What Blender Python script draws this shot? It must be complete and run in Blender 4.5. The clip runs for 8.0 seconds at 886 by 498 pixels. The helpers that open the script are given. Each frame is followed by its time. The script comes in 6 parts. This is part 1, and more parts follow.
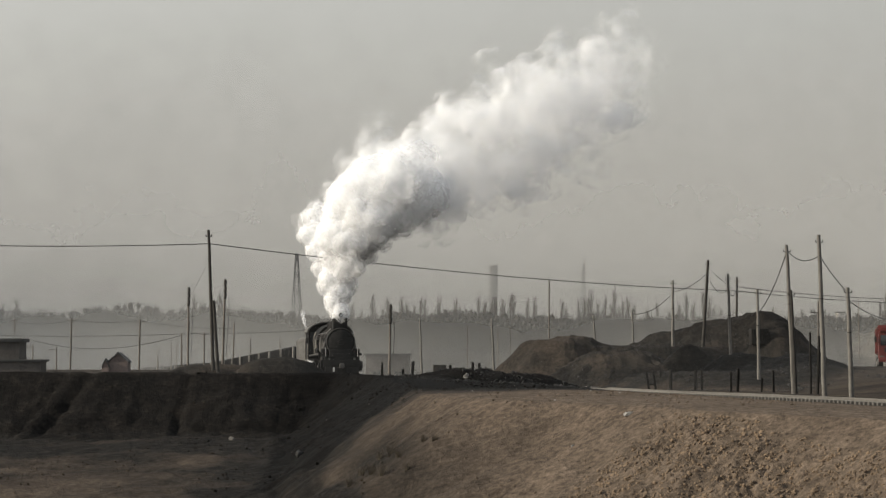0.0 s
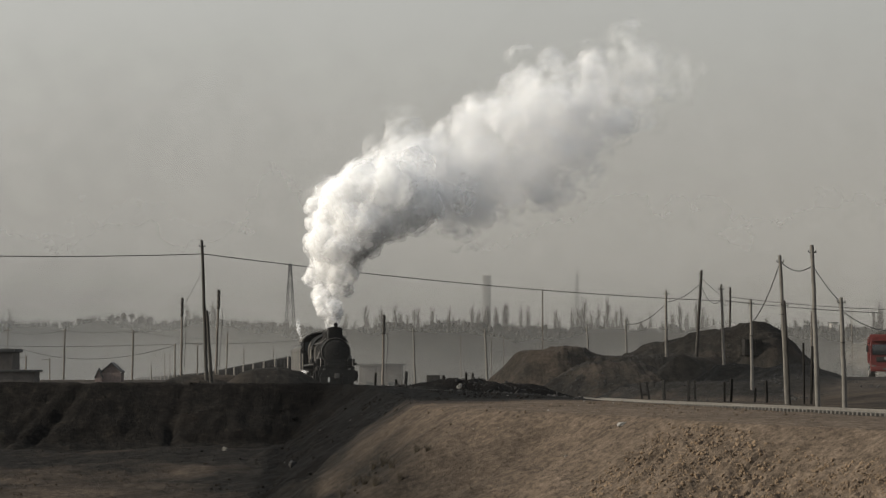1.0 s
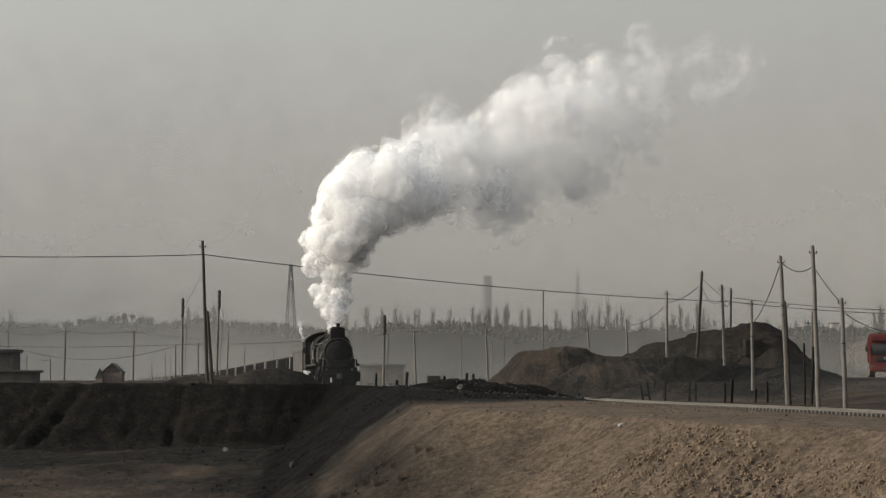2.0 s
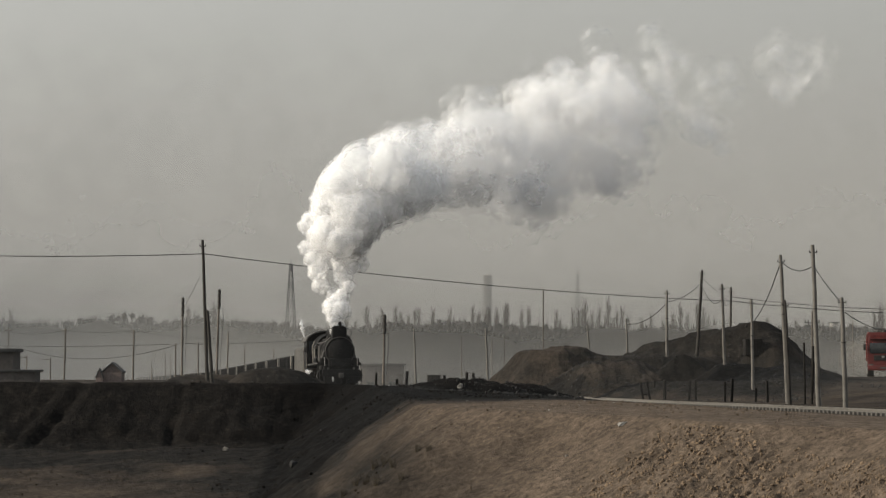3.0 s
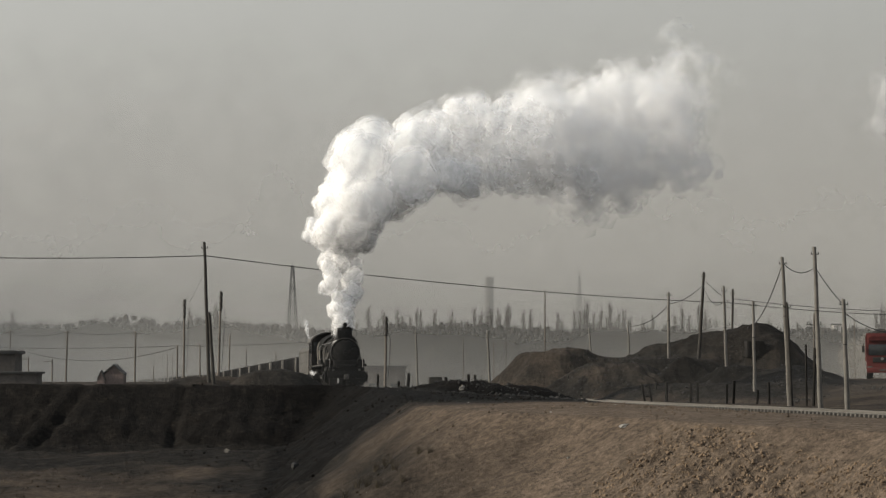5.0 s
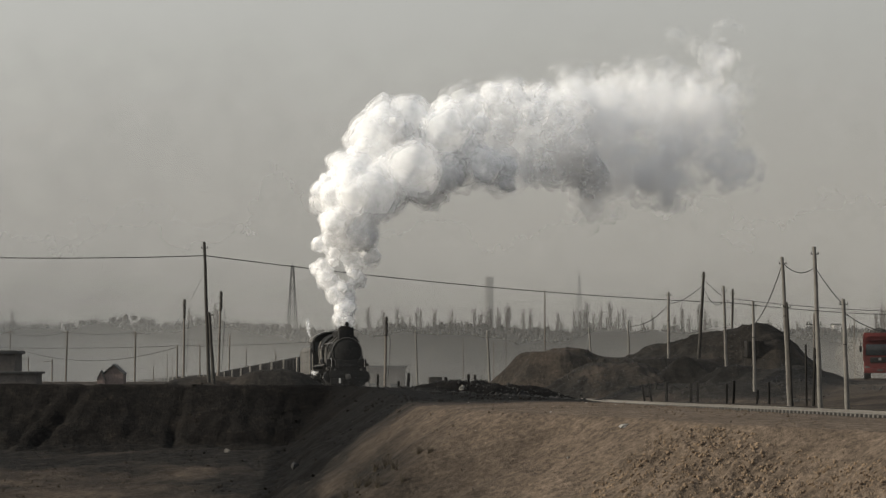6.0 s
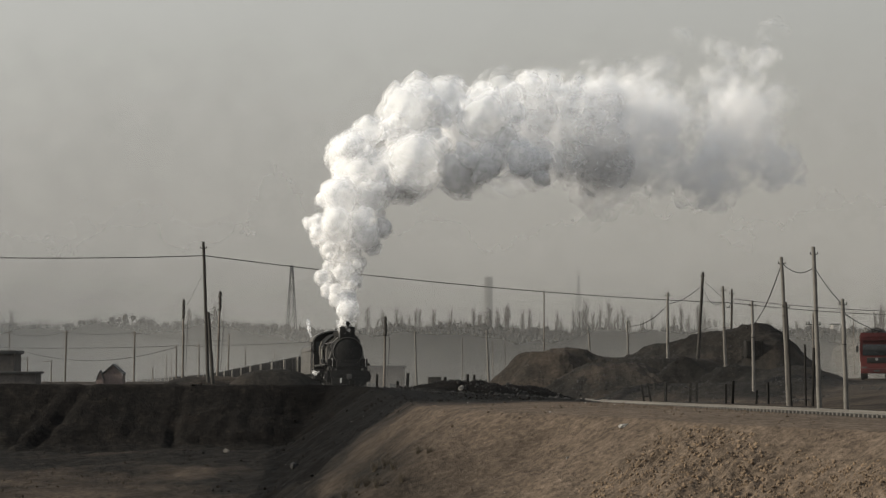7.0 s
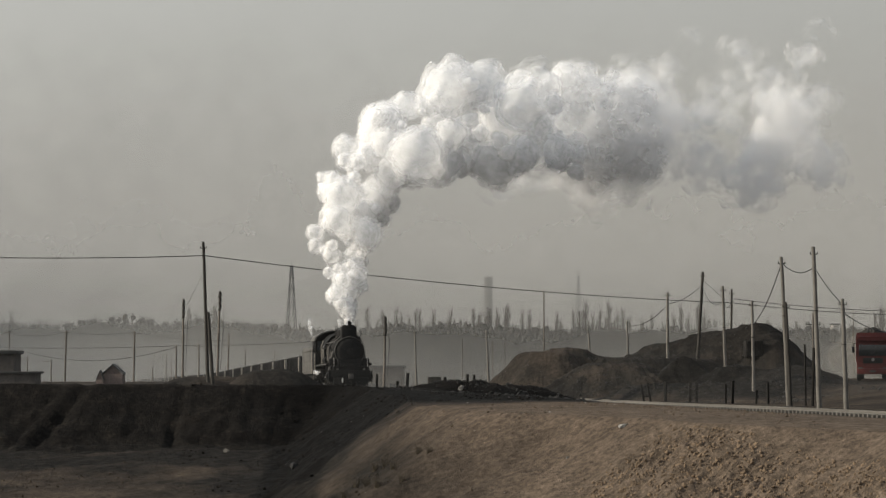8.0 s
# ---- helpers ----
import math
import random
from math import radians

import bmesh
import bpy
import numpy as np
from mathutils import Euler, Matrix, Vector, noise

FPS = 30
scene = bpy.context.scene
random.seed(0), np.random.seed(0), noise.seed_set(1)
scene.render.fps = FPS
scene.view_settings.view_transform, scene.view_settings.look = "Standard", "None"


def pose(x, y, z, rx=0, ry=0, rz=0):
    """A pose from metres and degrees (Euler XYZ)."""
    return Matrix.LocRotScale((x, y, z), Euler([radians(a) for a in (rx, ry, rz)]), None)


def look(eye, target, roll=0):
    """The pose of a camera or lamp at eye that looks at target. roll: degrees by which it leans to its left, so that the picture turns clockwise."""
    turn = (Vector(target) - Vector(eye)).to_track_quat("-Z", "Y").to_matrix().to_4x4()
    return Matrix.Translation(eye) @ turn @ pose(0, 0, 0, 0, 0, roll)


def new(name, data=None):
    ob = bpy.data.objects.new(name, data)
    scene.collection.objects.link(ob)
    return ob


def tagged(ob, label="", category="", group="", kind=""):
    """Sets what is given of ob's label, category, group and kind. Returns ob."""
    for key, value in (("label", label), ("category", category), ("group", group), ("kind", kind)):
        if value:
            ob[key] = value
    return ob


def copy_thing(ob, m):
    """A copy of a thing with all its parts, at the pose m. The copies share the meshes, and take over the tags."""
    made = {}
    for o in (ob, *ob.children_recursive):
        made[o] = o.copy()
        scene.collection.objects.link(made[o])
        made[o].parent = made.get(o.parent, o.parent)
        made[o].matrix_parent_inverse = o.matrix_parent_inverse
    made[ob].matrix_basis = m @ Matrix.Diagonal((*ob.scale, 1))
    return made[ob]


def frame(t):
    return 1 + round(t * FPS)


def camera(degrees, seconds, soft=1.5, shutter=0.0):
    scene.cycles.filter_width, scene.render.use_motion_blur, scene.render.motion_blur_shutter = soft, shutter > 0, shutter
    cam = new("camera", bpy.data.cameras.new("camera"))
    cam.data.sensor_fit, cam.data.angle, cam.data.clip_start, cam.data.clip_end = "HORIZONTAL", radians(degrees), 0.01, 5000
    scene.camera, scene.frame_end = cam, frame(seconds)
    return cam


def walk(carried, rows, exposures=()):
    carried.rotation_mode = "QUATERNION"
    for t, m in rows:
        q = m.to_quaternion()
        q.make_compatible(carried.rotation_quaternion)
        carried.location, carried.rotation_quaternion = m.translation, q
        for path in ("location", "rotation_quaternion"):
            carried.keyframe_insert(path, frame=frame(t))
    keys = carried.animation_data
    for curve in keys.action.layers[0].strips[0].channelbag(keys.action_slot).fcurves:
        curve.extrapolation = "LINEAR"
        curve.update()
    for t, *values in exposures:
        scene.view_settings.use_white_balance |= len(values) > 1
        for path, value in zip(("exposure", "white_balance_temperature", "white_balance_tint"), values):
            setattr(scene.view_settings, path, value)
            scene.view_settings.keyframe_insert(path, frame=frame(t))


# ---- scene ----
# camera: a tripod beside the pit, long lens, small corrections of pan and tilt
EYE = (0.0, 0.0, 1.9)
cam = camera(17.5, 8.0, soft=1.25)
CAMROWS = [(0.0, 2.277, 0.1017), (0.5, 2.3448, 0.0863), (1.0, 2.481, -0.0301), (1.5, 2.4979, -0.0171), (3.0, 2.4781, -0.0163), (3.5, 2.4796, -0.0171),
           (4.0, 2.4979, 0.0132), (4.5, 2.5165, 0.0186), (6.0, 2.5149, 0.0163), (6.5, 2.5172, 0.0315), (7.0, 2.5149, 0.0), (7.5, 2.5141, 0.0), (8.0, 2.5141, -0.0024)]
walk(cam, [(t, pose(*EYE, 90 + tilt, 0, pan)) for t, tilt, pan in CAMROWS], [(0.0, 0.16), (0.6, 0.11), (1.0, -0.03), (8.0, -0.03)])

# daylight: dusty sky and one low sun from the west side of the yard
SUN_FROM = Vector((-1.0, -0.15, 0.46)).normalized()
world = bpy.data.worlds.new("dusty_sky")
scene.world = world
world.use_nodes = True
wn, wl = world.node_tree.nodes, world.node_tree.links
wn.clear()
sky = wn.new("ShaderNodeTexSky")
sky.sky_type = "NISHITA"
sky.sun_disc = False
sky.sun_elevation = math.asin(SUN_FROM.z)
sky.sun_rotation = math.atan2(SUN_FROM.x, SUN_FROM.y)
sky.air_density, sky.dust_density, sky.ozone_density = 1.0, 6.0, 1.0
dull = wn.new("ShaderNodeHueSaturation")
dull.inputs["Saturation"].default_value = 0.25
dull.inputs["Value"].default_value = 0.09
wl.new(sky.outputs[0], dull.inputs["Color"])
coord = wn.new("ShaderNodeTexCoord")
sep = wn.new("ShaderNodeSeparateXYZ")
wl.new(coord.outputs["Generated"], sep.inputs[0])
ramp = wn.new("ShaderNodeValToRGB")
re = ramp.color_ramp.elements
re[0].position, re[0].color = 0.0, (0.405, 0.38, 0.337, 1)
re[1].position, re[1].color = 0.6, (0.56, 0.61, 0.67, 1)
mid = re.new(0.055)
mid.color = (0.44, 0.42, 0.378, 1)
mid2 = re.new(0.14)
mid2.color = (0.49, 0.492, 0.462, 1)
wl.new(sep.outputs["Z"], ramp.inputs["Fac"])
veil = wn.new("ShaderNodeMixRGB")
veil.inputs["Fac"].default_value = 0.92
wl.new(dull.outputs[0], veil.inputs["Color1"])
wl.new(ramp.outputs[0], veil.inputs["Color2"])
back = wn.new("ShaderNodeBackground")
lean = wn.new("ShaderNodeMapRange")  # the dusty air is brighter towards the sun
lean.inputs["From Min"].default_value, lean.inputs["From Max"].default_value = -0.5, 0.5
lean.inputs["To Min"].default_value, lean.inputs["To Max"].default_value = 1.28, 0.76
wl.new(sep.outputs["X"], lean.inputs["Value"])
glow = wn.new("ShaderNodeMixRGB")
glow.blend_type = "MULTIPLY"
glow.inputs["Fac"].default_value = 1.0
wl.new(veil.outputs[0], glow.inputs["Color1"])
wl.new(lean.outputs[0], glow.inputs["Color2"])
wl.new(glow.outputs[0], back.inputs["Color"])
back.inputs["Strength"].default_value = 1.0
wout = wn.new("ShaderNodeOutputWorld")
wl.new(back.outputs[0], wout.inputs["Surface"])

sun = new("sun", bpy.data.lights.new("sun", "SUN"))
sun.data.energy, sun.data.angle, sun.data.color = 4.7, radians(0.6), (1.0, 0.91, 0.76)
sun.matrix_world = look(SUN_FROM * 100, (0, 0, 0))

scene.cycles.transparent_max_bounces, scene.cycles.diffuse_bounces, scene.cycles.max_bounces = 160, 14, 18


# ---- materials ----
def nodes_of(name):
    m = bpy.data.materials.new(name)
    m.use_nodes = True
    m.node_tree.nodes.clear()
    return m, m.node_tree.nodes, m.node_tree.links


def noise_node(n, l, scale, detail=4.0, rough=0.6, vec=None):
    t = n.new("ShaderNodeTexNoise")
    t.inputs["Scale"].default_value, t.inputs["Detail"].default_value, t.inputs["Roughness"].default_value = scale, detail, rough
    if vec is not None:
        l.new(vec, t.inputs["Vector"])
    return t


def ramp_node(n, l, fac, stops):
    r = n.new("ShaderNodeValToRGB")
    e = r.color_ramp.elements
    e[0].position, e[0].color = stops[0][0], (*stops[0][1], 1)
    e[1].position, e[1].color = stops[-1][0], (*stops[-1][1], 1)
    for p, c in stops[1:-1]:
        e.new(p).color = (*c, 1)
    l.new(fac, r.inputs["Fac"])
    return r


def mix_node(n, l, fac, a, b, how="MIX"):
    m = n.new("ShaderNodeMixRGB")
    m.blend_type = how
    for sock, v in ((m.inputs["Fac"], fac), (m.inputs["Color1"], a), (m.inputs["Color2"], b)):
        if isinstance(v, (int, float)):
            sock.default_value = v
        elif isinstance(v, tuple):
            sock.default_value = (*v, 1)
        else:
            l.new(v, sock)
    return m


def surface(name, dark, light, grain=3.0, patch=0.4, rough=0.8, metal=0.0, bump=0.02, spread=0.15, spec=0.3):
    """A weathered surface: two colours mixed by coarse patches and fine grain, each piece a little different."""
    m, n, l = nodes_of(name)
    tc = n.new("ShaderNodeTexCoord")
    fine = noise_node(n, l, grain, 6, 0.65, tc.outputs["Object"])
    coarse = noise_node(n, l, patch, 3, 0.55, tc.outputs["Object"])
    mixed = mix_node(n, l, 0.5, fine.outputs["Fac"], coarse.outputs["Fac"])
    col = ramp_node(n, l, mixed.outputs[0], [(0.36, dark), (0.62, light)])
    info = n.new("ShaderNodeObjectInfo")
    vary = n.new("ShaderNodeMapRange")
    vary.inputs["To Min"].default_value, vary.inputs["To Max"].default_value = 1 - spread, 1 + spread
    l.new(info.outputs["Random"], vary.inputs["Value"])
    toned = n.new("ShaderNodeHueSaturation")
    l.new(vary.outputs[0], toned.inputs["Value"])
    l.new(col.outputs[0], toned.inputs["Color"])
    b = n.new("ShaderNodeBsdfPrincipled")
    l.new(toned.outputs[0], b.inputs["Base Color"])
    rr = n.new("ShaderNodeMapRange")
    rr.inputs["To Min"].default_value, rr.inputs["To Max"].default_value = max(0.05, rough - 0.15), min(1, rough + 0.15)
    l.new(fine.outputs["Fac"], rr.inputs["Value"])
    l.new(rr.outputs[0], b.inputs["Roughness"])
    b.inputs["Metallic"].default_value = metal
    b.inputs["Specular IOR Level"].default_value = spec
    if bump:
        bp = n.new("ShaderNodeBump")
        bp.inputs["Distance"].default_value, bp.inputs["Strength"].default_value = bump, 0.8
        l.new(fine.outputs["Fac"], bp.inputs["Height"])
        l.new(bp.outputs[0], b.inputs["Normal"])
    o = n.new("ShaderNodeOutputMaterial")
    l.new(b.outputs[0], o.inputs["Surface"])
    return m


def soil_material():
    """Tan earth and coal dirt, mixed by the soil kind of each place and by ragged noise, with shade put into the colour
    above kind 1.17.
    """
    m, n, l = nodes_of("soil")
    tc = n.new("ShaderNodeTexCoord")
    geo = tc.outputs["Object"]
    at = n.new("ShaderNodeAttribute")
    at.attribute_name = "coal"
    big = noise_node(n, l, 0.16, 4, 0.6, geo)
    midn = noise_node(n, l, 0.9, 6, 0.7, geo)
    fine = noise_node(n, l, 3.6, 8, 0.75, geo)
    tan = ramp_node(n, l, midn.outputs["Fac"], [(0.3, (0.074, 0.057, 0.043)), (0.5, (0.115, 0.088, 0.066)), (0.72, (0.166, 0.127, 0.096))])
    coal = ramp_node(n, l, midn.outputs["Fac"], [(0.3, (0.0095, 0.0086, 0.0077)), (0.55, (0.0178, 0.0157, 0.0136)), (0.75, (0.035, 0.0295, 0.024))])
    fines = ramp_node(n, l, fine.outputs["Fac"], [(0.30, (0.41, 0.41, 0.41)), (0.5, (0.91, 0.91, 0.90)), (0.70, (1.42, 1.40, 1.36))])
    add = n.new("ShaderNodeMath")
    add.operation = "MULTIPLY_ADD"
    l.new(big.outputs["Fac"], add.inputs[0])
    add.inputs[1].default_value = 1.5
    l.new(at.outputs["Fac"], add.inputs[2])
    add2 = n.new("ShaderNodeMath")
    add2.operation = "MULTIPLY_ADD"
    l.new(midn.outputs["Fac"], add2.inputs[0])
    add2.inputs[1].default_value = 0.6
    l.new(add.outputs[0], add2.inputs[2])
    mr = n.new("ShaderNodeMapRange")
    mr.inputs["From Min"].default_value, mr.inputs["From Max"].default_value = 1.05, 2.05
    l.new(add2.outputs[0], mr.inputs["Value"])
    col = mix_node(n, l, mr.outputs[0], tan.outputs[0], coal.outputs[0])
    col = mix_node(n, l, 1.0, col.outputs[0], fines.outputs[0], "MULTIPLY")
    # kinds above 1.17 darken further: the bank face's shade, put into the colour
    past_coal = n.new("ShaderNodeMapRange")
    past_coal.inputs["From Min"].default_value, past_coal.inputs["From Max"].default_value = 1.17, 1.38
    l.new(at.outputs["Fac"], past_coal.inputs["Value"])
    coal_shade = ramp_node(n, l, past_coal.outputs[0], [(0.0, (1, 1, 1)), (1.0, (0.30, 0.30, 0.30))])
    col = mix_node(n, l, 1.0, col.outputs[0], coal_shade.outputs[0], "MULTIPLY")
    b = n.new("ShaderNodeBsdfPrincipled")
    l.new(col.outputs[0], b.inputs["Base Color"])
    b.inputs["Roughness"].default_value = 0.95
    b.inputs["Specular IOR Level"].default_value = 0.07
    rel = mix_node(n, l, 0.45, midn.outputs["Fac"], fine.outputs["Fac"])
    bp = n.new("ShaderNodeBump")
    bp.inputs["Distance"].default_value, bp.inputs["Strength"].default_value = 0.25, 0.9
    l.new(rel.outputs[0], bp.inputs["Height"])
    l.new(bp.outputs[0], b.inputs["Normal"])
    o = n.new("ShaderNodeOutputMaterial")
    l.new(b.outputs[0], o.inputs["Surface"])
    return m


def vapour(name, cover, scale, colour=(0.93, 0.93, 0.94), through_part=0.45, low=0.25, flakes=False):
    """White vapour: a broken, partly clear skin that both scatters and passes light."""
    m, n, l = nodes_of(name)
    tc = n.new("ShaderNodeTexCoord")
    info = n.new("ShaderNodeObjectInfo")
    shift = n.new("ShaderNodeVectorMath")
    shift.operation = "ADD"
    l.new(tc.outputs["Object"], shift.inputs[0])
    l.new(info.outputs["Random"], shift.inputs[1])
    nz = noise_node(n, l, scale, 3, 0.5, shift.outputs[0])
    mr = n.new("ShaderNodeMapRange")
    mr.inputs["From Min"].default_value, mr.inputs["From Max"].default_value = 0.32, 0.68
    mr.inputs["To Min"].default_value, mr.inputs["To Max"].default_value = cover * low, min(1, cover * (2 - low))
    l.new(nz.outputs["Fac"], mr.inputs["Value"])
    d = n.new("ShaderNodeBsdfDiffuse")
    d.inputs["Color"].default_value = (*colour, 1)
    tl = n.new("ShaderNodeBsdfTranslucent")
    tl.inputs["Color"].default_value = (*colour, 1)
    both = n.new("ShaderNodeMixShader")
    both.inputs["Fac"].default_value = through_part
    l.new(d.outputs[0], both.inputs[1])
    l.new(tl.outputs[0], both.inputs[2])
    clear = n.new("ShaderNodeBsdfTransparent")
    sh = n.new("ShaderNodeMixShader")
    thick = mr.outputs[0]
    if flakes:
        at = n.new("ShaderNodeAttribute")
        at.attribute_name = "full"
        mul = n.new("ShaderNodeMath")
        mul.operation = "MULTIPLY"
        l.new(thick, mul.inputs[0])
        l.new(at.outputs["Fac"], mul.inputs[1])
        thick = mul.outputs[0]
    l.new(thick, sh.inputs["Fac"])
    l.new(clear.outputs[0], sh.inputs[1])
    l.new(both.outputs[0], sh.inputs[2])
    o = n.new("ShaderNodeOutputMaterial")
    l.new(sh.outputs[0], o.inputs["Surface"])
    return m


SOIL = soil_material()
IRON = surface("black_iron", (0.007, 0.007, 0.007), (0.019, 0.018, 0.017), 5, 0.8, 0.8, 0.0, 0.02, spec=0.12)
DUSTY = surface("dusty_black_plate", (0.04, 0.038, 0.035), (0.10, 0.093, 0.083), 4, 0.5, 0.7, 0.0, 0.01)
RUST = surface("rusty_wagon_plate", (0.012, 0.012, 0.012), (0.030, 0.028, 0.027), 3, 0.6, 0.85, 0.0, 0.015)
STEEL = surface("bare_steel", (0.22, 0.21, 0.20), (0.42, 0.40, 0.38), 8, 1.0, 0.45, 0.8, 0.004)
REDPAINT = surface("faded_red_paint", (0.066, 0.010, 0.0085), (0.115, 0.021, 0.017), 4, 0.8, 0.45, 0.0, 0.004)
DEEPRED = surface("dirty_red_buffer_paint", (0.010, 0.008, 0.0075), (0.022, 0.011, 0.010), 4, 0.8, 0.7, 0.0, 0.01)
GLASS = surface("dark_window_glass", (0.012, 0.014, 0.016), (0.03, 0.034, 0.036), 2, 0.5, 0.12, 0.0, 0.0, spec=0.6)
LAMPGLASS = surface("pale_lamp_lens", (0.55, 0.54, 0.50), (0.8, 0.79, 0.75), 6, 1.0, 0.25, 0.0, 0.0)
WOOD = surface("weathered_pole_wood", (0.060, 0.052, 0.044), (0.15, 0.13, 0.11), 9, 1.2, 0.85, 0.0, 0.02)
DARKWOOD = surface("tarred_wood", (0.016, 0.015, 0.013), (0.045, 0.040, 0.034), 9, 1.2, 0.85, 0.0, 0.02)
STUB = surface("charred_timber", (0.007, 0.0065, 0.006), (0.022, 0.020, 0.018), 9, 1.2, 0.9, 0.0, 0.02, spec=0.1)
CONCRETE = surface("pole_concrete", (0.085, 0.079, 0.070), (0.155, 0.144, 0.128), 5, 0.8, 0.85, 0.0, 0.01)
SLEEPER = surface("dusty_concrete_sleeper", (0.13, 0.12, 0.105), (0.22, 0.205, 0.18), 5, 0.8, 0.9, 0.0, 0.01)
RAILDUST = surface("dust_coated_rail", (0.095, 0.088, 0.078), (0.155, 0.145, 0.129), 6, 0.8, 0.7, 0.0, 0.004)
OLDSLEEPER = surface("old_dusty_sleeper", (0.06, 0.055, 0.048), (0.115, 0.106, 0.092), 5, 0.8, 0.9, 0.0, 0.01)
RUBBER = surface("tyre_rubber", (0.012, 0.012, 0.012), (0.035, 0.033, 0.030), 8, 1.0, 0.9, 0.0, 0.01)
BRICKWALL = surface("sooty_brick_wall", (0.045, 0.040, 0.036), (0.095, 0.082, 0.072), 4, 0.5, 0.9, 0.0, 0.02)
PINKWALL = surface("dull_pink_brick_wall", (0.10, 0.075, 0.066), (0.17, 0.13, 0.115), 4, 0.5, 0.9, 0.0, 0.02)
PALEWALL = surface("dusty_plaster_wall", (0.30, 0.29, 0.27), (0.48, 0.46, 0.43), 3, 0.4, 0.9, 0.0, 0.01)
ROOF = surface("grey_roof_sheet", (0.035, 0.034, 0.032), (0.06, 0.058, 0.055), 3, 0.4, 0.8, 0.0, 0.01)
BARK = surface("bare_poplar_bark", (0.035, 0.030, 0.026), (0.085, 0.075, 0.064), 2, 0.2, 0.95, 0.0, 0.0)
BRUSH = surface("dry_brush", (0.020, 0.019, 0.016), (0.045, 0.041, 0.034), 1.0, 0.05, 0.95, 0.0, 0.0)
CABLE = surface("black_cable", (0.012, 0.012, 0.012), (0.025, 0.025, 0.025), 4, 0.5, 0.7, 0.0, 0.0)
LATTICE = surface("galvanised_lattice", (0.05, 0.05, 0.05), (0.10, 0.10, 0.10), 4, 0.3, 0.6, 0.2, 0.0)
WEED = surface("dry_weed_stalks", (0.035, 0.029, 0.02), (0.08, 0.064, 0.044), 5, 0.5, 0.9, 0.0, 0.0)
STONE = surface("pale_stone", (0.16, 0.15, 0.135), (0.30, 0.285, 0.26), 6, 1.0, 0.9, 0.0, 0.02)


# ---- mesh helpers ----
def put_box(bm, c, s, m=None, bevel=0.0):
    at = (m if m is not None else Matrix.Identity(4)) @ Matrix.Translation(c) @ Matrix.Diagonal((*s, 1))
    made = bmesh.ops.create_cube(bm, size=1, matrix=at)["verts"]
    if bevel:
        edges = list({e for v in made for e in v.link_edges})
        bmesh.ops.bevel(bm, geom=edges, offset=bevel, segments=2, affect="EDGES", profile=0.6)


def put_rod(bm, a, b, r0, r1=None, n=10, caps=True):
    a, b = Vector(a), Vector(b)
    way = b - a
    at = Matrix.Translation((a + b) / 2) @ way.to_track_quat("Z", "Y").to_matrix().to_4x4()
    bmesh.ops.create_cone(bm, cap_ends=caps, segments=n, radius1=r0, radius2=r0 if r1 is None else r1, depth=way.length, matrix=at)


def put_shaft(bm, pts, radii, n=12):
    """One closed tapering tube through the points."""
    loops = []
    for p, r in zip(pts, radii):
        loops.append([bm.verts.new(Vector(p) + Vector((r * math.cos(6.2832 * k / n), r * math.sin(6.2832 * k / n), 0))) for k in range(n)])
    for a, b in zip(loops, loops[1:]):
        for k in range(n):
            bm.faces.new((a[k], a[(k + 1) % n], b[(k + 1) % n], b[k]))
    bm.faces.new(loops[0][::-1])
    bm.faces.new(loops[-1])


def put_path(bm, pts, r, n=6):
    for a, b in zip(pts, pts[1:]):
        put_rod(bm, a, b, r, n=n)


def put_profile(bm, outline, x0, x1, m=None):
    """A prism: a closed outline in y, z drawn out along x."""
    m = m if m is not None else Matrix.Identity(4)
    a = [bm.verts.new(m @ Vector((x0, y, z))) for y, z in outline]
    b = [bm.verts.new(m @ Vector((x1, y, z))) for y, z in outline]
    bm.faces.new(a)
    bm.faces.new(b[::-1])
    for i in range(len(a)):
        j = (i + 1) % len(a)
        bm.faces.new((a[j], a[i], b[i], b[j]))


def mesh_of(name, bm, material, smooth=False):
    me = bpy.data.meshes.new(name)
    bmesh.ops.recalc_face_normals(bm, faces=bm.faces)
    bm.to_mesh(me)
    bm.free()
    for mt in material if isinstance(material, (list, tuple)) else (material,):
        me.materials.append(mt)
    if smooth:
        me.shade_smooth() if smooth is True else me.set_sharp_from_angle(angle=radians(smooth))
        if smooth is not True:
            me.shade_smooth()
            me.set_sharp_from_angle(angle=radians(smooth))
    return me


def part(name, bm, material, parent, label="", smooth=35, at=None):
    ob = new(name, mesh_of(name, bm, material, smooth))
    ob.parent = parent
    if at is not None:
        ob.matrix_basis = at
    return tagged(ob, label) if label else ob


def root(name, at, label, category, group="", kind=""):
    ob = new(name)
    ob.empty_display_size = 0.2
    ob.matrix_basis = at
    return tagged(ob, label, category, group, kind)


def thing(name, bm, material, at, label, category, group="", kind="", smooth=35):
    ob = new(name, mesh_of(name, bm, material, smooth))
    ob.matrix_basis = at
    return tagged(ob, label, category, group, kind)


def B():
    return bmesh.new()


